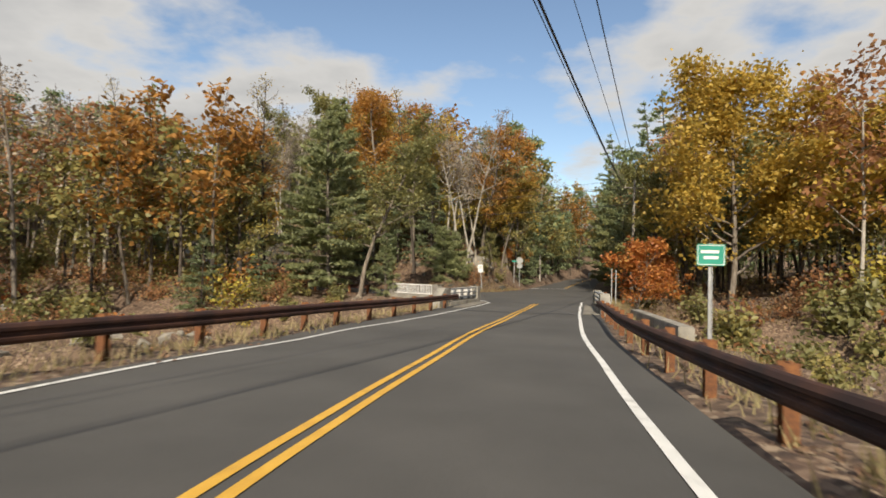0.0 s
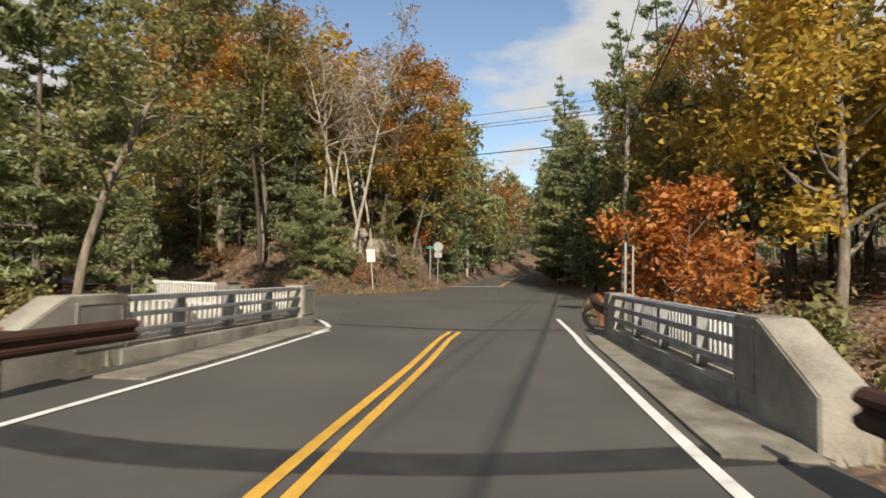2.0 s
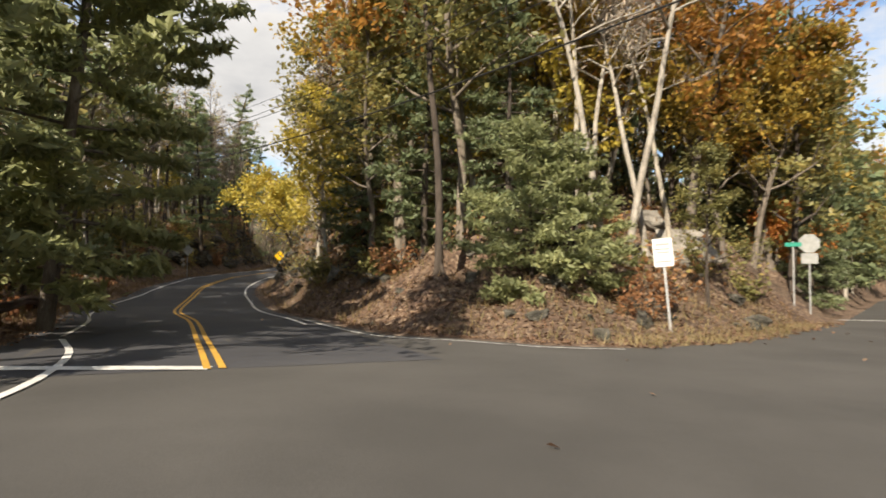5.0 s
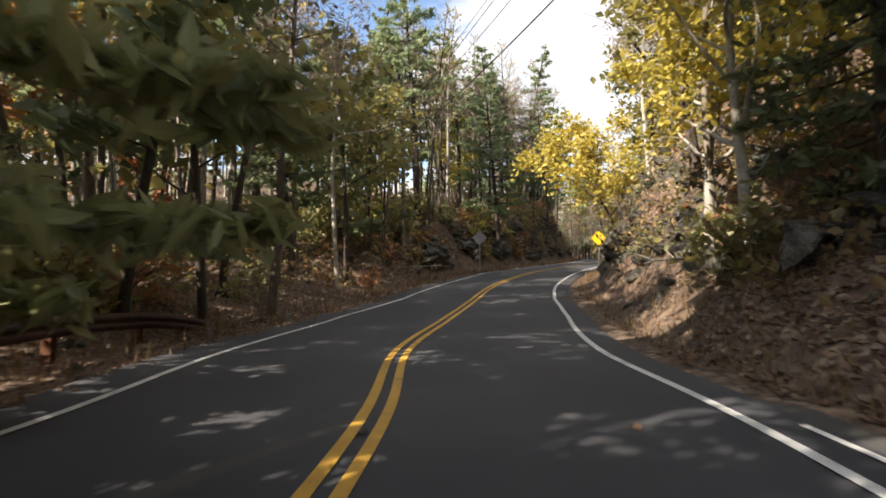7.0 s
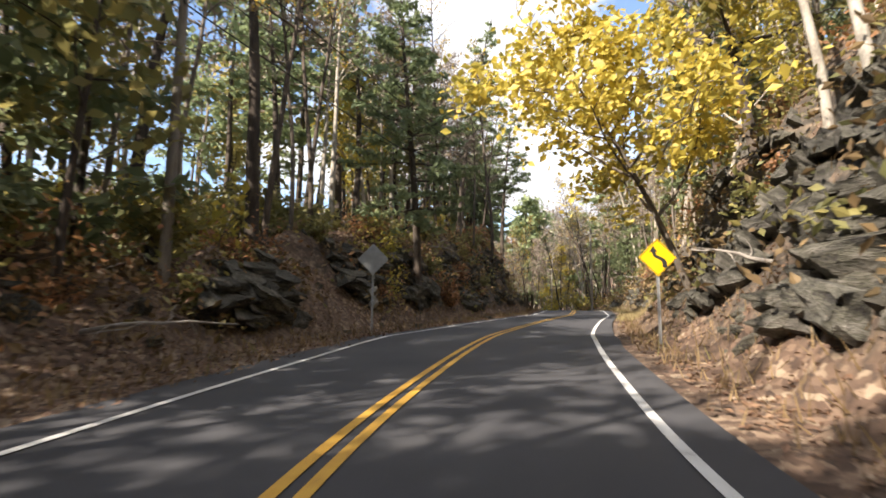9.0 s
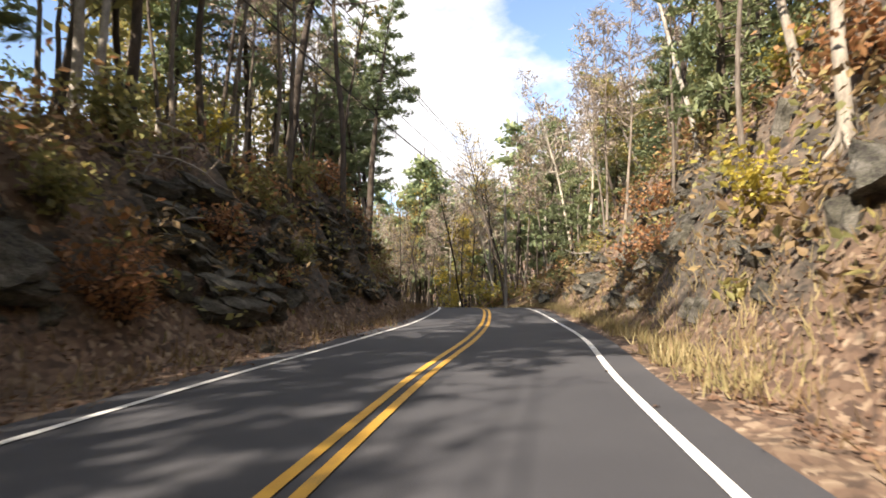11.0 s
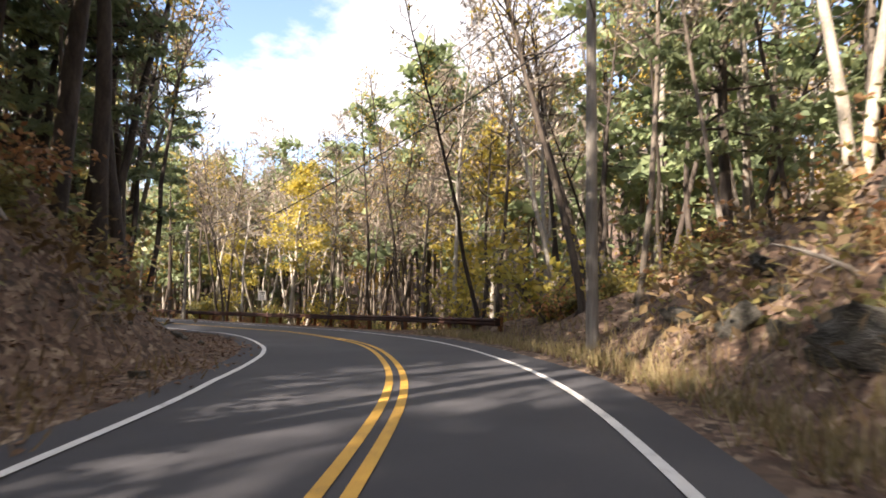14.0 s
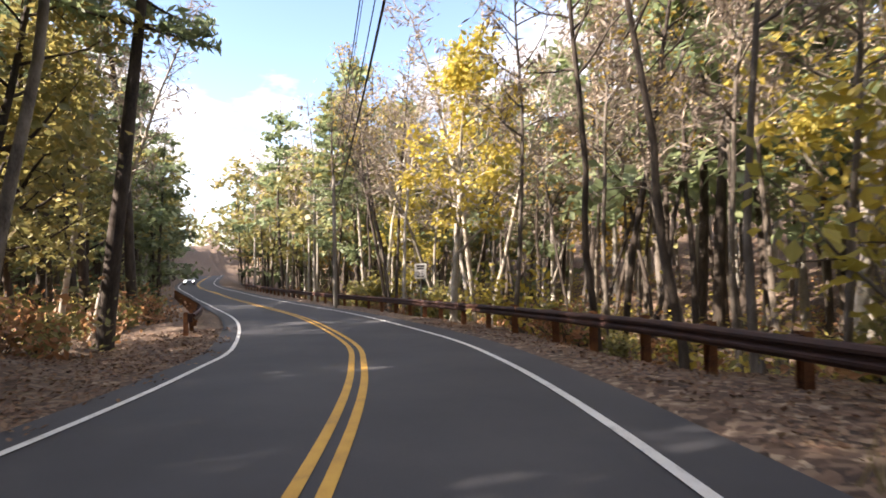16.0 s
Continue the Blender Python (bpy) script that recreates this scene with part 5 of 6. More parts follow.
line_up(120, within(-210, -40, 160, 225), [("bare", 0), ("bare", 0), ("pine", 0), ("olive", 0), ("rust", 0)], 2.5, (0.9, 1.2), 2, True)
line_up(70, within(-235, -140, 70, 136), [("bare", 0), ("pine", 0), ("olive", 0), ("rust", 0)], 2.5, (0.9, 1.2), 2, True)
line_up(46, within(-270, -150, 148, 200), [("bare", 0), ("pine", 0), ("olive", 0)], 2.5, (0.9, 1.2), 2, True)
line_up(7, beside(ROAD_B, TAN_B, 0, ib(97), ib(116), -1, 4.5, 10, hb), [("pine", 1), ("pine", 0), ("bare", 2)], 2.0, (0.85, 1.1), 3, False)
# tall pines and bare stems above the left bank, slim stems beyond the guardrail, dark woods round the far road
line_up(9, beside(ROAD_B, TAN_B, 0, ib(34), ib(58), -1, 3.4, 9, hb), [("pine", 1), ("bare", 2), ("bare", 1)], 1.7, (0.85, 1.1), 3, False)
line_up(10, beside(ROAD_B, TAN_B, 0, ib(86), ib(118), -1, 3.4, 9, hb), [("pine", 1), ("pine", 1), ("bare", 2), ("bare", 1)], 1.7, (0.85, 1.1), 3, False)
line_up(24, beside(ROAD_B, TAN_B, 0, ib(62), ib(125), -1, 8, 22, hb), [("pine", 0), ("bare", 0), ("bare", 0), ("olive", 0)], 1.8, (0.8, 1.15), 2, True)
line_up(24, beside(ROAD_B, TAN_B, 0, ib(40), ib(98), 1, 3.5, 9, hb), [("bare", 0), ("bare", 1), ("bare", 1)], 1.3, (0.7, 1.0), 6, False)
line_up(20, beside(ROAD_B, TAN_B, 0, ib(56), ib(100), 1, 9, 19, hb), [("hemlock", 0), ("olive", 0), ("bare", 0)], 1.8, (0.8, 1.15), 3, False)
line_up(62, beside(ROAD_B, TAN_B, 0, ib(103), ib(152), 1, 2.6, 15, hb), [("bare", 0), ("bare", 1), ("bare", 2), ("bare", 2)], 1.2, (0.7, 1.05), 5.5, False)
line_up(28, within(-84, -44, 149, 174), [("pine", 0), ("bare", 0), ("bare", 0), ("olive", 0)], 2.6, (1.15, 1.45), 2, True, 14)
line_up(14, beside(ROAD_B, TAN_B, 0, ib(97), ib(116), -1, 3.0, 10, hb), [("bare", 2), ("pine", 1), ("bare", 2)], 1.5, (0.9, 1.15), 3, False)
line_up(11, beside(ROAD_B, TAN_B, 0, ib(74), ib(108), -1, 8, 18, hb), [("pine", 1), ("bare", 1), ("bare", 2)], 2.6, (0.9, 1.1), 3, False)
line_up(16, beside(ROAD_B, TAN_B, 0, ib(112), ib(150), -1, 5, 16, hb), [("pine", 1), ("bare", 2), ("olive", 1)], 2.0, (0.9, 1.15), 3, False)
line_up(16, beside(ROAD_A, TAN_A, 0, ia(64), ia(125), 1, 2.6, 11, ha), [("olive", 0), ("oak", 0), ("pine", 1), ("gold", 0)], 2.2, (0.8, 1.1), 2, False, 1.9)
line_up(60, within(-290, -150, 50, 134), [("bare", 0), ("pine", 0), ("olive", 0), ("rust", 0)], 3.0, (0.9, 1.2), 2, True)
line_up(60, within(-215, -118, 118, 136), [("bare", 0), ("pine", 0), ("olive", 0), ("hemlock", 0)], 2.4, (0.9, 1.2), 2, True)
line_up(60, within(-200, -112, 146, 170), [("bare", 0), ("pine", 0), ("olive", 0), ("hemlock", 0)], 2.4, (1.15, 1.5), 2, True)
line_up(16, within(-98, -66, 151, 168), [("bare", 0), ("pine", 0), ("bare", 0)], 2.4, (1.25, 1.55), 2, True)
line_up(12, within(10, 42, 106, 136), [("olive", 0), ("pine", 0), ("hemlock", 0)], 2.4, (1.3, 1.6), 2, True)
line_up(75, beside(ROAD_A, TAN_A, 0, ia(78), ia(165), 0, 1.8, 9, ha), [("hemlock", 0), ("pine", 0), ("olive", 0), ("oak", 0), ("hemlock", 0)], 1.6, (0.75, 1.1), 2, True, 1.6)
grow(60, along(ROAD_A, TAN_A, ia(66), ia(150), 7), 1.9, 2.4)
grow(45, within(12, 50, 24, 66), 2.5, 3.2)
grow(60, within(-62, -17, 47, 72), 2.5, 2.8, (0.8, 1.05))
grow(6, within(-20, -14, 50, 60), 2.5, 3.0)
grow(55, within(-18, 16, 62, 110), 2.5, 2.6)
grow(100, along(ROAD_B, TAN_B, ib(0), ib(240), 32), 9, 2.8)
grow(110, along(ROAD_A, TAN_A, ia(40), ia(235), 34), 9, 3.2)
grow(60, within(-95, -20, 34, 80), 9, 3.5)
grow(40, within(28, 80, 34, 85), 9, 3.5)
grow(60, within(-160, -100, 110, 175), 4, 3.0)
grow(16, within(-112, -48, 136, 152), 2.8, 2.0, (0.8, 1.2))
grow(110, within(-135, -40, 142, 195), 6, 2.8, (0.9, 1.3))
grow(70, within(-230, -130, 100, 190), 5, 3.5, (0.9, 1.3))
grow(120, within(8, 85, 105, 215), 3.5, 3.2, (0.9, 1.3))
grow(60, within(-80, 0, 100, 175), 6, 3.2, (0.9, 1.25))


def join_far(kind, items):
    """The trees deep in the wood, which nobody could count, as one object of a kind."""
    names, vs, fs, mi, mats, base = [], [], [], [], [], 0
    for src, m in items:
        M4 = np.array(m)
        for c in src.children:
            me = c.data
            if me.materials[0] not in mats:
                mats.append(me.materials[0])
            k = mats.index(me.materials[0])
            co = np.empty(len(me.vertices) * 3)
            me.vertices.foreach_get("co", co)
            co = co.reshape(-1, 3) @ M4[:3, :3].T + M4[:3, 3]
            idx = np.empty(len(me.polygons) * 4, int)
            me.polygons.foreach_get("vertices", idx)
            vs.append(co)
            fs.append(idx.reshape(-1, 4) + base)
            mi.append(np.full(len(me.polygons), k))
            base += len(co)
    v, f = np.concatenate(vs), np.concatenate(fs)
    me = bpy.data.meshes.new("background_trees")
    me.vertices.add(len(v)); me.loops.add(len(f) * 4); me.polygons.add(len(f))
    me.vertices.foreach_set("co", v.ravel())
    me.loops.foreach_set("vertex_index", f.ravel())
    me.polygons.foreach_set("loop_start", np.arange(len(f)) * 4)
    me.polygons.foreach_set("material_index", np.concatenate(mi))
    for x in mats:
        me.materials.append(x)
    me.update(calc_edges=True)
    me.validate()
    return tagged(new("background_trees", me), items[0][0]["label"].replace("deep in the wood", "standing deep in the wood"), "woods", kind="stuff")


for kind, items in GATHER.items():
    join_far(kind, items)

# undergrowth
count = 0
tries = 0
while count < 190 and tries < 6000:
    tries += 1
    if rng.uniform() < 0.72:
        n = rng.integers(ib(0), ib(150))
        o = rng.choice([-1, 1]) * (4.4 + abs(rng.normal(0, 5)))
        x, y = ROAD_B[n, 0] + TAN_B[n, 1] * o, ROAD_B[n, 1] - TAN_B[n, 0] * o
    else:
        n = rng.integers(ia(10), ia(120))
        o = rng.choice([-1, 1]) * (6.5 + abs(rng.normal(0, 6)))
        x, y = ROAD_A[n, 0] + TAN_A[n, 1] * o, ROAD_A[n, 1] - TAN_A[n, 0] * o
    if clear_of_road(x, y) < 2.4 or (y < 38 and -12 < x < 12) or (-4.5 < x < 3.4 and 59.5 < y < 66):
        continue
    kind = rng.choice(["shrub_green", "shrub_yellow", "shrub_brown", "shrub_red"], p=[0.46, 0.06, 0.48, 0.0])
    plant(kind, x, y, rng.uniform(0.5, 1.15))
    count += 1

for _ in range(34):
    n = int(rng.integers(ib(32), ib(64)))
    o = -(half_b(LEN_B[n]) + rng.uniform(4.5, 16))
    plant(rng.choice(["shrub_green", "shrub_brown", "shrub_yellow"], p=[0.6, 0.28, 0.12]), ROAD_B[n, 0] + TAN_B[n, 1] * o, ROAD_B[n, 1] - TAN_B[n, 0] * o, rng.uniform(0.8, 1.9))

for x0, x1, y0, y1, n, lo, hi in ((-44, -16, 30, 44, 22, 0.8, 1.7), (-42, -13, 43, 60, 34, 0.9, 1.9), (17, 34, 26, 42, 30, 1.0, 2.2), (-14, 14, 61, 75, 30, 0.4, 1.0), (-110, -62, 139, 152, 34, 0.8, 1.9), (-16, -8, 44, 50, 8, 0.8, 1.4)):
    for _ in range(n):
        x, y = rng.uniform(x0, x1), rng.uniform(y0, y1)
        if clear_of_road(x, y) < (3.0 if y > 130 else 1.8) or (-4.5 < x < 3.4 and 59.5 < y < 66):
            continue
        kind = rng.choice(["shrub_green", "shrub_yellow", "shrub_brown", "shrub_red"], p=[0.5, 0.34, 0.16, 0.0] if y > 130 else [0.52, 0.05, 0.37, 0.06])
        plant(kind, x, y, rng.uniform(lo, hi))

for ob in [o for kinds in (NEAR, FAR) for opts in kinds.values() for o in opts]:
    for c in list(ob.children_recursive) + [ob]:
        bpy.data.objects.remove(c)



def verge_b(s0, s1, e1, sides=(-1, 1)):
    lo, hi = ib(s0), ib(s1)

    def spot():
        n = int(rng.integers(lo, hi))
        o = rng.choice(sides) * (half_b(LEN_B[n]) - 0.12 + abs(rng.normal(0, e1)))
        return ROAD_B[n, 0] + TAN_B[n, 1] * o + rng.normal(0, 0.3), ROAD_B[n, 1] - TAN_B[n, 0] * o + rng.normal(0, 0.3)
    return spot


def verge_a(y0, y1, e1, sides=(-1, 1)):
    lo, hi = ia(y0), ia(y1)

    def spot():
        n = int(rng.integers(lo, hi))
        o = rng.choice(sides) * (4.3 + abs(rng.normal(0, e1)))
        return ROAD_A[n, 0] + TAN_A[n, 1] * o + rng.normal(0, 0.3), ROAD_A[n, 1] - TAN_A[n, 0] * o + rng.normal(0, 0.3)
    return spot


# ---------------------------------------------------------------- rocks and ledges
def rock_mesh(seed, long, material):
    """An angular block split into uneven beds, with chipped edges."""
    r = np.random.default_rng(seed)
    bm = bmesh.new()
    for _ in range(13):
        p = r.uniform(-1, 1, 3)
        p /= max(abs(p)) ** 0.85
        bm.verts.new((p[0] * long * 0.5, p[1] * 0.42, p[2] * 0.34))
    bmesh.ops.convex_hull(bm, input=bm.verts)
    bmesh.ops.delete(bm, geom=[v for v in bm.verts if not v.link_faces], context="VERTS")
    bmesh.ops.subdivide_edges(bm, edges=bm.edges[:], cuts=3, use_grid_fill=True)
    bmesh.ops.triangulate(bm, faces=bm.faces[:])
    for v in bm.verts:
        q_ = v.co.copy()
        bed = noise.cell(Vector((seed * 3.7, 0.0, (q_.z + 0.12 * q_.x) * 8.0)))
        block = noise.cell(Vector((q_.x * 4.0 + seed, q_.y * 4.0, q_.z * 5.0)))
        k = 1.0 - 0.22 * abs(bed) - 0.14 * abs(block)
        v.co = Vector((q_.x * k, q_.y * k, q_.z)) + Vector(noise.noise_vector(q_ * 4 + Vector((seed, 0, 0)))) * 0.06
    me = bpy.data.meshes.new("rock")
    bm.to_mesh(me)
    bm.free()
    me.materials.append(M[material])
    return me


ROCKS = [rock_mesh(40 + k, lg, mt) for k, (lg, mt) in enumerate([(1.0, "rock"), (1.5, "rock"), (1.9, "rock"), (1.2, "rock_pale"), (1.6, "rock"), (1.1, "rock"), (1.8, "rock_pale"), (1.4, "rock")])]


def rock(x, y, size, sink=0.3, turn=None, dip=None, group="", label="grey angular ledge rock on the bank"):
    n = (0, 1, 2, 4, 5, 7)[int(rng.integers(0, 6))] if "pale" not in label else 3
    ob = new("rock", ROCKS[n])
    turn = rng.uniform(0, 360) if turn is None else turn
    dip = rng.normal(22, 10) if dip is None else dip
    ob.matrix_basis = pose(x, y, gz(x, y) + size * (0.34 - sink), 0, 0, turn) @ pose(0, 0, 0, dip, rng.normal(0, 8), 0) @ Matrix.Diagonal((size, size * rng.uniform(0.8, 1.3), size * rng.uniform(0.7, 1.3), 1))
    return tagged(ob, label, "rock", group)


def rocks_beside_b(number, s0, s1, e0, e1, side, smin, smax, sink=0.4):
    for _ in range(number):
        n = int(rng.integers(ib(s0), ib(s1)))
        o = side * (half_b(LEN_B[n]) + rng.uniform(e0, e1))
        x, y = ROAD_B[n, 0] + TAN_B[n, 1] * o, ROAD_B[n, 1] - TAN_B[n, 0] * o
        if clear_of_road(x, y) < 1.2 or (x - DX) ** 2 + (y - DY) ** 2 < 5 or (x - YX) ** 2 + (y - YY) ** 2 < 4:
            continue
        t = math.degrees(math.atan2(TAN_B[n, 1], TAN_B[n, 0]))
        rock(x, y, rng.uniform(smin, smax) * rng.uniform(0.7, 1.2), sink, t + rng.normal(0, 22))


rocks_beside_b(70, 16, 60, 1.6, 5.0, 1, 0.5, 1.4, 0.32)
rocks_beside_b(85, 60, 97, 1.7, 5.5, 1, 0.5, 1.5, 0.32)
rocks_beside_b(26, 16, 95, 4.5, 8.0, 1, 0.7, 1.6, 0.35)
rocks_beside_b(20, 36, 58, 2.4, 5.0, -1, 0.5, 1.2, 0.35)
rocks_beside_b(50, 55, 88, 1.9, 4.6, -1, 0.5, 1.3, 0.35)


def outcrop(s0, s1, side, e0, e1, high, number, label="dark craggy rock outcrop beside the road"):
    """A standing mass of split blocks with one common dip."""
    n = ib((s0 + s1) / 2)
    o = side * (half_b(LEN_B[n]) + (e0 + e1) / 2)
    cx, cy = ROAD_B[n, 0] + TAN_B[n, 1] * o, ROAD_B[n, 1] - TAN_B[n, 0] * o
    e = thing("rock_outcrop", cx, cy, gz(cx, cy), 0, label, "rock")
    inv = e.matrix_basis.inverted()
    t = math.degrees(math.atan2(TAN_B[n, 1], TAN_B[n, 0]))
    dip, strike = rng.normal(28, 6), t + rng.normal(0, 10)
    for k in range(number):
        n = int(rng.integers(ib(s0), ib(s1)))
        o = side * (half_b(LEN_B[n]) + rng.uniform(e0, e1))
        x, y = ROAD_B[n, 0] + TAN_B[n, 1] * o, ROAD_B[n, 1] - TAN_B[n, 0] * o
        c = rng.uniform(0.45, 1.0)
        ob = new("block", ROCKS[(0, 1, 2, 4, 5, 7)[int(rng.integers(0, 6))]])
        ob.parent = e
        ob.matrix_basis = inv @ pose(x, y, gz(x, y) + high * (k / number) ** 1.3 - 0.1, dip + rng.normal(0, 5), rng.normal(0, 6), strike + rng.normal(0, 8)) @ Matrix.Diagonal((c * 1.7, c * 1.5, c * 0.95, 1))
    return e


outcrop(42.0, 46.5, -1, 2.0, 3.2, 1.3, 50)
outcrop(51, 55, -1, 2.4, 4.0, 0.9, 36)
outcrop(56, 60, -1, 2.2, 3.8, 0.9, 36)
outcrop(64, 70, -1, 2.0, 4.2, 0.3, 40)
outcrop(73, 80, -1, 2.0, 4.2, 0.3, 44)
outcrop(38, 50, 1, 2.4, 5.0, 0.25, 60, "grey craggy ledge on the steep bank")
outcrop(33, 39, 1, 1.7, 3.4, 0.5, 34, "grey craggy ledge on the steep bank")
outcrop(41.5, 46, 1, 1.7, 3.6, 0.6, 30, "pale grey craggy ledge behind the curve sign")
outcrop(19, 31, 1, 2.4, 5.0, 0.2, 50, "grey craggy ledge on the steep bank")
outcrop(74, 84, 1, 2.6, 5.2, 0.3, 60, "grey craggy ledge on the sunny bank")
outcrop(86, 93, 1, 2.8, 5.5, 0.3, 44, "grey craggy ledge on the sunny bank")


def stones(name, number, spot, lo, hi, label):
    """Loose stones past counting, joined."""
    vs, fs, base = [], [], 0
    for _ in range(number):
        x, y = spot()
        if clear_of_road(x, y) < 0.9:
            continue
        me = ROCKS[int(rng.integers(0, len(ROCKS)))]
        s_ = rng.uniform(lo, hi)
        m = np.array(pose(x, y, gz(x, y) + s_ * 0.06, rng.normal(15, 12), rng.normal(0, 10), rng.uniform(0, 360)))
        co = np.array([v.co for v in me.vertices]) * s_ @ m[:3, :3].T + m[:3, 3]
        vs.append(co)
        fs += [[i + base for i in p.vertices] for p in me.polygons]
        base += len(co)
    return tagged(new(name, mesh_from(name, np.concatenate(vs), fs, M["rock_pale" if "pale" in label else "rock"])), label, "stones", kind="stuff")


stones("bank_stones", 110, within(-9, 12, 60, 71), 0.25, 0.95, "grey stones at the foot of the bank")
stones("river_stones", 130, within(-36, -7, 4, 41), 0.4, 1.8, "pale weathered rocks on the river bank")
stones("verge_stones", 90, within(8, 19, 4, 42), 0.15, 0.5, "small pale stones beside the guardrail")
stones("verge_stones", 170, verge_b(8, 112, 2.6), 0.12, 0.45, "grey stones fallen along the verge")
rock(4.66, 73.2, 2.6, 0.1, 20, 10, "", "large pale ledge above the junction")
rock(3.2, 72.6, 1.6, 0.2, 50, 10, "", "large pale ledge above the junction")
rock(-42.0, 87.6, 1.2, 0.3, 30, 10, "", "pale ledge among the trees")


# ---------------------------------------------------------------- fallen leaves, dry grass and weeds
def scatter(name, number, spot, size, material, label, upright=False, long=1.3):
    c = []
    while len(c) < number:
        x, y = spot()
        free = clear_of_road(x, y)
        if free <= 0.0 and (upright or rng.uniform() > 0.004):
            continue
        c.append((x, y, gz(x, y) + 0.03 if free > 0.3 else float(road_height(np.array([[x, y]]))[0]) + 0.02))
    if not upright:
        me = leaf_mesh(name, c, size, M[material], 2.2, long)
    else:
        c = np.array(c)
        n = len(c)
        a = rng.uniform(0, 6.28, n)
        w = np.stack([np.cos(a), np.sin(a), 0 * a], 1) * size * 0.045
        tip = np.stack([rng.normal(0, 0.35, n), rng.normal(0, 0.35, n), rng.uniform(0.5, 1.3, n)], 1) * size
        v = np.empty((n, 4, 3))
        v[:, 0], v[:, 1], v[:, 2], v[:, 3] = c - w, c + w, c + tip * 0.6 + w * 0.7, c + tip
        me = bpy.data.meshes.new(name)
        me.from_pydata(v.reshape(-1, 3).tolist(), [], np.arange(4 * n).reshape(n, 4).tolist())
        me.materials.append(M[material])
    return tagged(new(name, me), label, "ground cover", kind="stuff")


scatter("fallen_leaves", 82000, verge_b(2, 130, 3.4), 0.066, "l_litter", "brown fallen leaves along the verge")
scatter("fallen_leaves", 20000, within(-12, 14, 59.2, 76), 0.085, "l_litter", "brown fallen leaves on the bank")
scatter("fallen_leaves", 9000, verge_a(-2, 60, 3.5), 0.085, "l_litter", "tan fallen leaves beside the rails")
scatter("dry_grass", 15000, verge_a(-4, 62, 3.0), 0.28, "l_grass", "dry tan grass behind the guardrails", True)
scatter("dry_grass", 3000, within(-2, 12, 60, 73), 0.22, "l_grass", "dry grass at the foot of the bank", True)
scatter("brown_weeds", 14000, verge_b(10, 98, 3.6), 0.30, "l_weed", "brown weeds and dead stalks on the banks", True)
scatter("brown_weeds", 2500, within(-13, 13, 60, 75), 0.3, "l_weed", "brown weeds on the bank", True)
scatter("dry_grass", 6000, verge_b(60, 110, 1.3, (1,)), 0.3, "l_grass", "dry grass on the sunny bank", True)
scatter("stony_ground_grass", 9000, within(-30, -6, 5, 42), 0.35, "l_grass", "dry grass among river rocks", True)


# low brush under the trees, past counting
def brush(name, number, spot, material, label, high=1.5, keep=3.2):
    c = []
    tries = 0
    while len(c) < number and tries < number * 6:
        tries += 1
        x, y = spot()
        if clear_of_road(x, y) < keep or (abs((x - 5.1) * 0.24 + (y - 35.6) * 0.97) < 4 and -30 < x < 30) or (-4.5 < x < 4 and 58.5 < y < 66) or (-32 < x < -25 and 79 < y < 88):
            continue
        k = rng.uniform(0.4, 1.2)
        p = rng.normal(0, 1, (30, 3)) * (0.55 * k, 0.55 * k, 0.42 * k)
        c.append(np.array([x, y, gz(x, y) + 0.45 * high * k]) + p * (1, 1, high))
    c = np.concatenate(c)
    return tagged(new(name, leaf_mesh(name, c, 0.13, M[material], 0.4, 1.8)), label, "undergrowth", kind="stuff")


for number, spot, material, label in ((1300, along(ROAD_B, TAN_B, ib(4), ib(170), 18), "l_olive", "green and yellowing undergrowth in the wood"), (1300, along(ROAD_B, TAN_B, ib(4), ib(170), 16), "l_rust", "russet brown undergrowth in the wood"),
                                      (420, within(-130, -55, 138, 175), "l_yellow", "yellow-green saplings beyond the guardrail"), (700, along(ROAD_A, TAN_A, ia(60), ia(150), 16), "l_olive", "undergrowth beside the far road"),
                                      (420, within(-52, -14, 42, 66), "l_olive", "green brush on the far river bank"), (300, within(-46, -14, 40, 62), "l_rust", "brown brush on the far river bank"),
                                      (260, within(12, 44, 24, 60), "l_weed", "brown brush under the oak")):
    brush("undergrowth", number, spot, material, label)
scatter("dry_grass", 9000, within(9, 30, 2, 42), 0.34, "l_grass", "tan dry grass below the oak", True)

for number, s0, s1, side, material, label in ((420, 14, 100, 1, "l_weed", "dry brown weeds on the rocky bank"), (190, 14, 100, 1, "l_olive", "low green weeds on the rocky bank"), (330, 34, 102, -1, "l_weed", "dry brown weeds on the dark bank"), (120, 60, 102, -1, "l_olive", "low green weeds on the dark bank")):
    brush("bank_weeds", number, beside(ROAD_B, TAN_B, 0, ib(s0), ib(s1), side, 1.9, 6.5, hb), material, label, 0.6, 1.7)

# dead branches on the banks
def dead_branch(x, y, ln, label="fallen bare branch on the bank"):
    lb = Limbs()
    w = rng.uniform(0, 6.28)
    st = wander((0, 0, 0.06), (math.cos(w), math.sin(w), 0.12), ln, 7, 0.16)
    lb.tube(st, 0.05, 0.012, 5)
    for k in range(4):
        lb.tube(wander(st[2 + k], rng.normal(0, 1, 3) + (0, 0, 0.3), ln * 0.3, 3, 0.2), 0.02, 0.006, 3)
    ob = new("fallen_branch", mesh_from("fallen_branch", lb.v, lb.f, M["twig"], True))
    ob.matrix_basis = pose(x, y, gz(x, y))
    return tagged(ob, label, "branch")


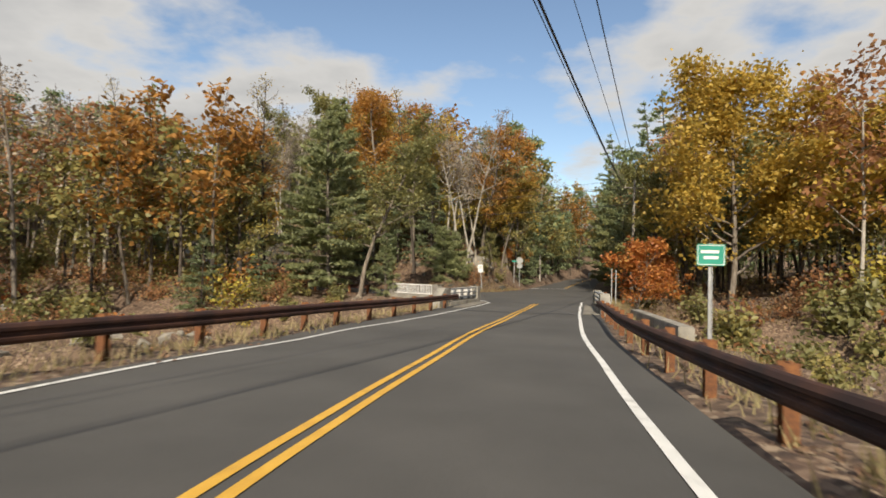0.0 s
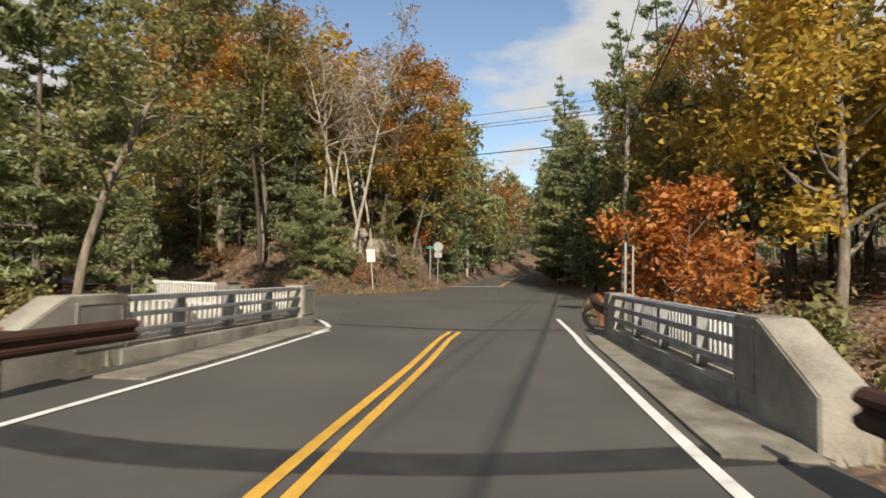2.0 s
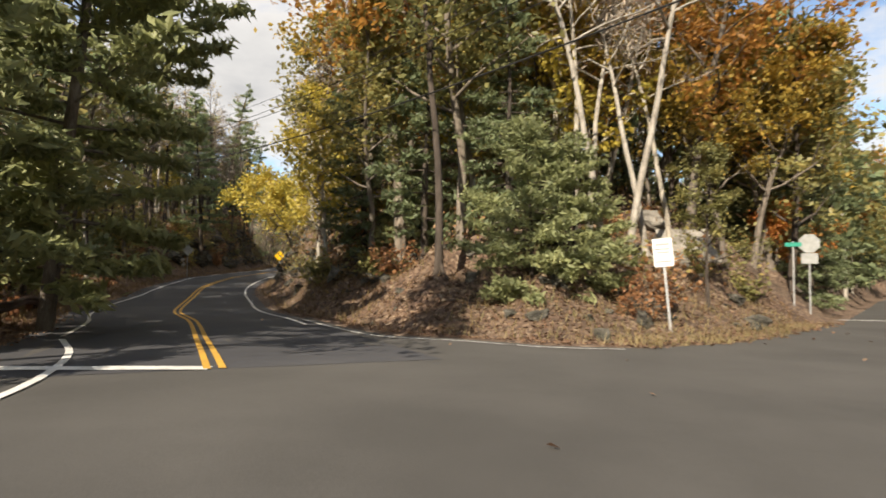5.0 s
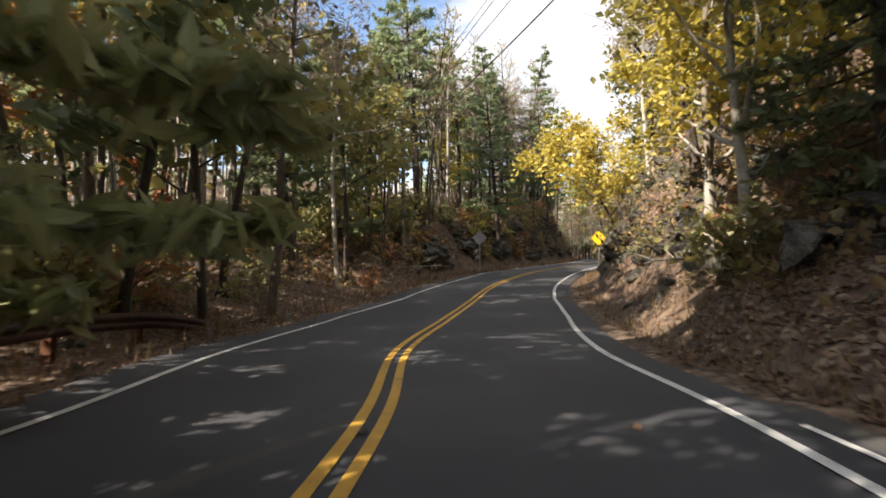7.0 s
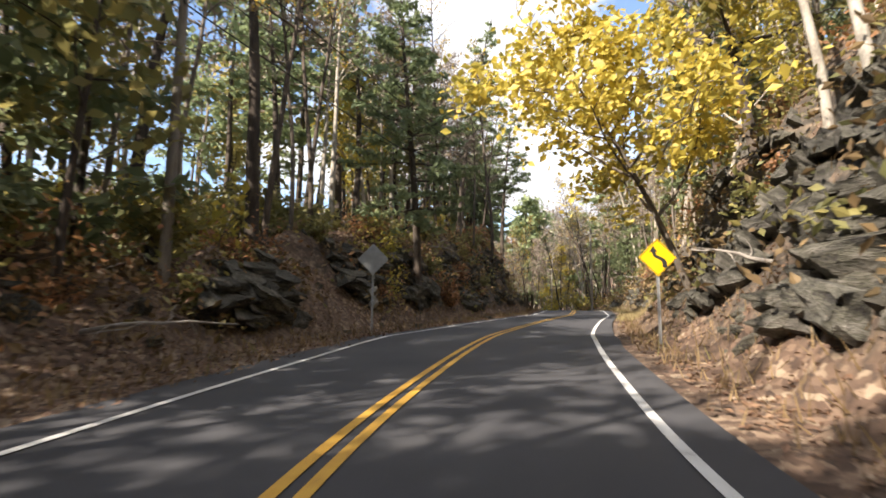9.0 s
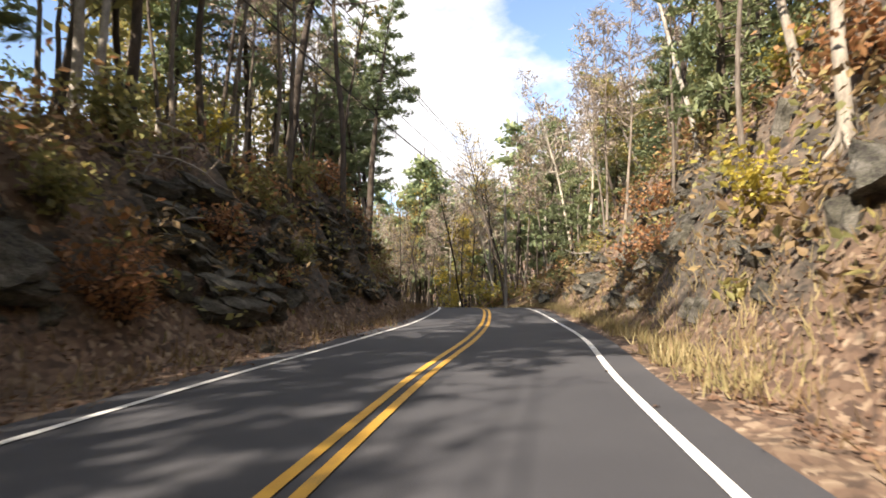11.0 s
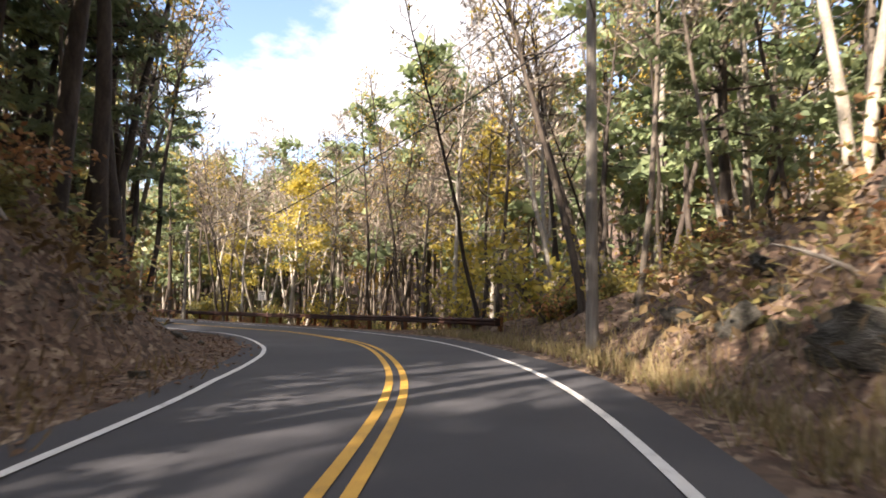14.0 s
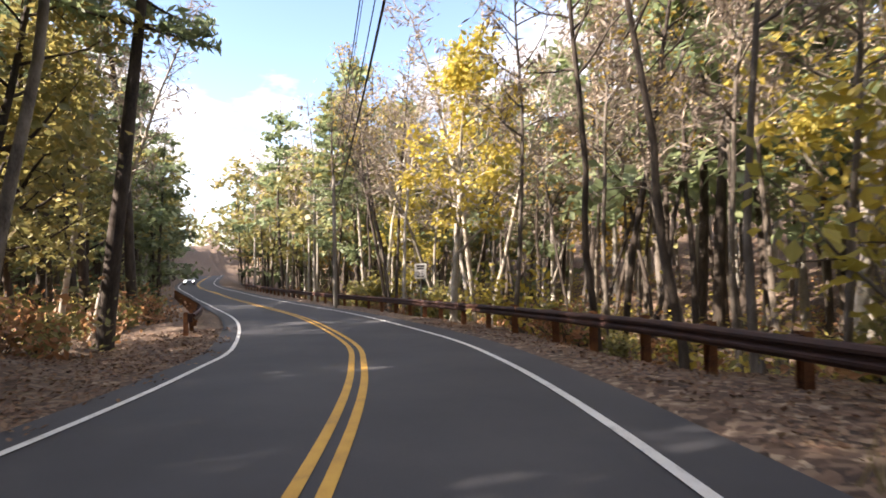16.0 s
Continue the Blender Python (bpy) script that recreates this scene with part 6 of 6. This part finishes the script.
for _ in range(44):
    n = int(rng.integers(ib(20), ib(95)))
    o = rng.choice([-1, 1]) * (half_b(LEN_B[n]) + rng.uniform(2.0, 6))
    dead_branch(ROAD_B[n, 0] + TAN_B[n, 1] * o, ROAD_B[n, 1] - TAN_B[n, 0] * o, rng.uniform(1.0, 3.0))
for x, y in ((17.5, 36.5), (18.6, 37.6), (16.4, 38.4), (21, 36)):
    dead_branch(x, y, 2.8, "pale fallen branch in dry grass")


# ---------------------------------------------------------------- distant wooded hills, one mass
def far_woods():
    v = []
    for _ in range(1500):
        a = rng.uniform(0, 6.283)
        d = rng.uniform(190, 460)
        cx, cy = -60 + d * math.cos(a), 100 + d * math.sin(a)
        h, r = rng.uniform(13, 22), rng.uniform(3.5, 6)
        n = 46
        p = rng.normal(0, 1, (n, 3))
        p /= np.linalg.norm(p, axis=1, keepdims=True)
        v.append(np.array([cx, cy, gz(cx, cy) + h * 0.55]) + p * np.array([r, r, h * 0.5]) * rng.uniform(0.5, 1.0, (n, 1)))
    return np.concatenate(v)


fw = far_woods()
half = len(fw) // 2
tagged(new("far_woods", leaf_mesh("far_woods", fw[:half], 1.7, M["l_twig"], 0.4, 1.3)), "distant grey-brown woods on the hills", "woods", kind="stuff")
tagged(new("far_woods", leaf_mesh("far_woods", fw[half:], 1.7, M["l_olive"], 0.4, 1.3)), "distant green woods on the hills", "woods", kind="stuff")


# ---------------------------------------------------------------- oncoming car far down the road
def glow(name, colour, strength):
    m = bpy.data.materials.new(name)
    m.use_nodes = True
    b = m.node_tree.nodes["Principled BSDF"]
    b.inputs["Base Color"].default_value = (*colour, 1)
    b.inputs["Emission Color"].default_value = (*colour, 1)
    b.inputs["Emission Strength"].default_value = strength
    return m


M["car_paint"] = mat("silver_car_paint", [(0.3, (0.40, 0.41, 0.42)), (0.7, (0.48, 0.49, 0.50))], 2, 40, 0.3, 0.6, 0.02)
M["car_glass"] = mat("dark_car_glass", [(0.3, (0.015, 0.018, 0.02)), (0.7, (0.03, 0.033, 0.036))], 2, 40, 0.1, 0.0, 0.01)
M["tyre"] = mat("black_tyre_rubber", [(0.3, (0.012, 0.012, 0.012)), (0.7, (0.025, 0.025, 0.025))], 6, 60, 0.9)
M["lamp"] = glow("lit_headlamp", (1.0, 0.97, 0.9), 9.0)
kc = int(((ROAD_B[:, :2] - (-178, 140)) ** 2).sum(1).argmin())
cxp, cyp = ROAD_B[kc, 0] - TAN_B[kc, 1] * 1.4, ROAD_B[kc, 1] + TAN_B[kc, 0] * 1.4
car = thing("car", cxp, cyp, float(road_height(np.array([[cxp, cyp]]))[0]), math.degrees(math.atan2(-TAN_B[kc, 1], -TAN_B[kc, 0])), "silver car with lit headlights on the road", "car")
side = [(-2.1, 0.35), (2.15, 0.35), (2.2, 0.62), (2.05, 0.82), (1.15, 0.95), (0.55, 1.45), (-1.1, 1.48), (-1.85, 1.0), (-2.15, 0.9)]
bm = prism_bm(side, 1.72)
bmesh.ops.bevel(bm, geom=list(bm.edges), offset=0.06, segments=2, affect="EDGES")
body = part("body", bm, M["car_paint"], car)
part("windscreen", prism_bm([(1.08, 0.99), (0.60, 1.39), (0.64, 1.42), (1.13, 1.0)], 1.46), M["car_glass"], car)
for y in (-0.87, 0.87):
    part("side_window", prism_bm([(0.85, 1.0), (0.48, 1.38), (-1.0, 1.40), (-1.5, 1.02)], 0.02), M["car_glass"], car).matrix_basis = pose(0, y, 0)
for x in (-1.3, 1.35):
    for y in (-0.8, 0.8):
        w = part("wheel", cyl_bm(0.33, 0.2, (0, 0, -0.1), 16), M["tyre"], car)
        w.matrix_basis = pose(x, y, 0.33, 90, 0, 0)
        part("rim", cyl_bm(0.2, 0.21, (0, 0, -0.105), 12), M["galv"], w)
for y in (-0.62, 0.62):
    part("headlight", cyl_bm(0.12, 0.06, (0, 0, 0), 12), M["lamp"], car).matrix_basis = pose(2.16, y, 0.66, 0, 90, 0)
part("grille", box_bm(0.04, 0.8, 0.16, (2.2, 0, 0.6), 0.01), M["black"], car)
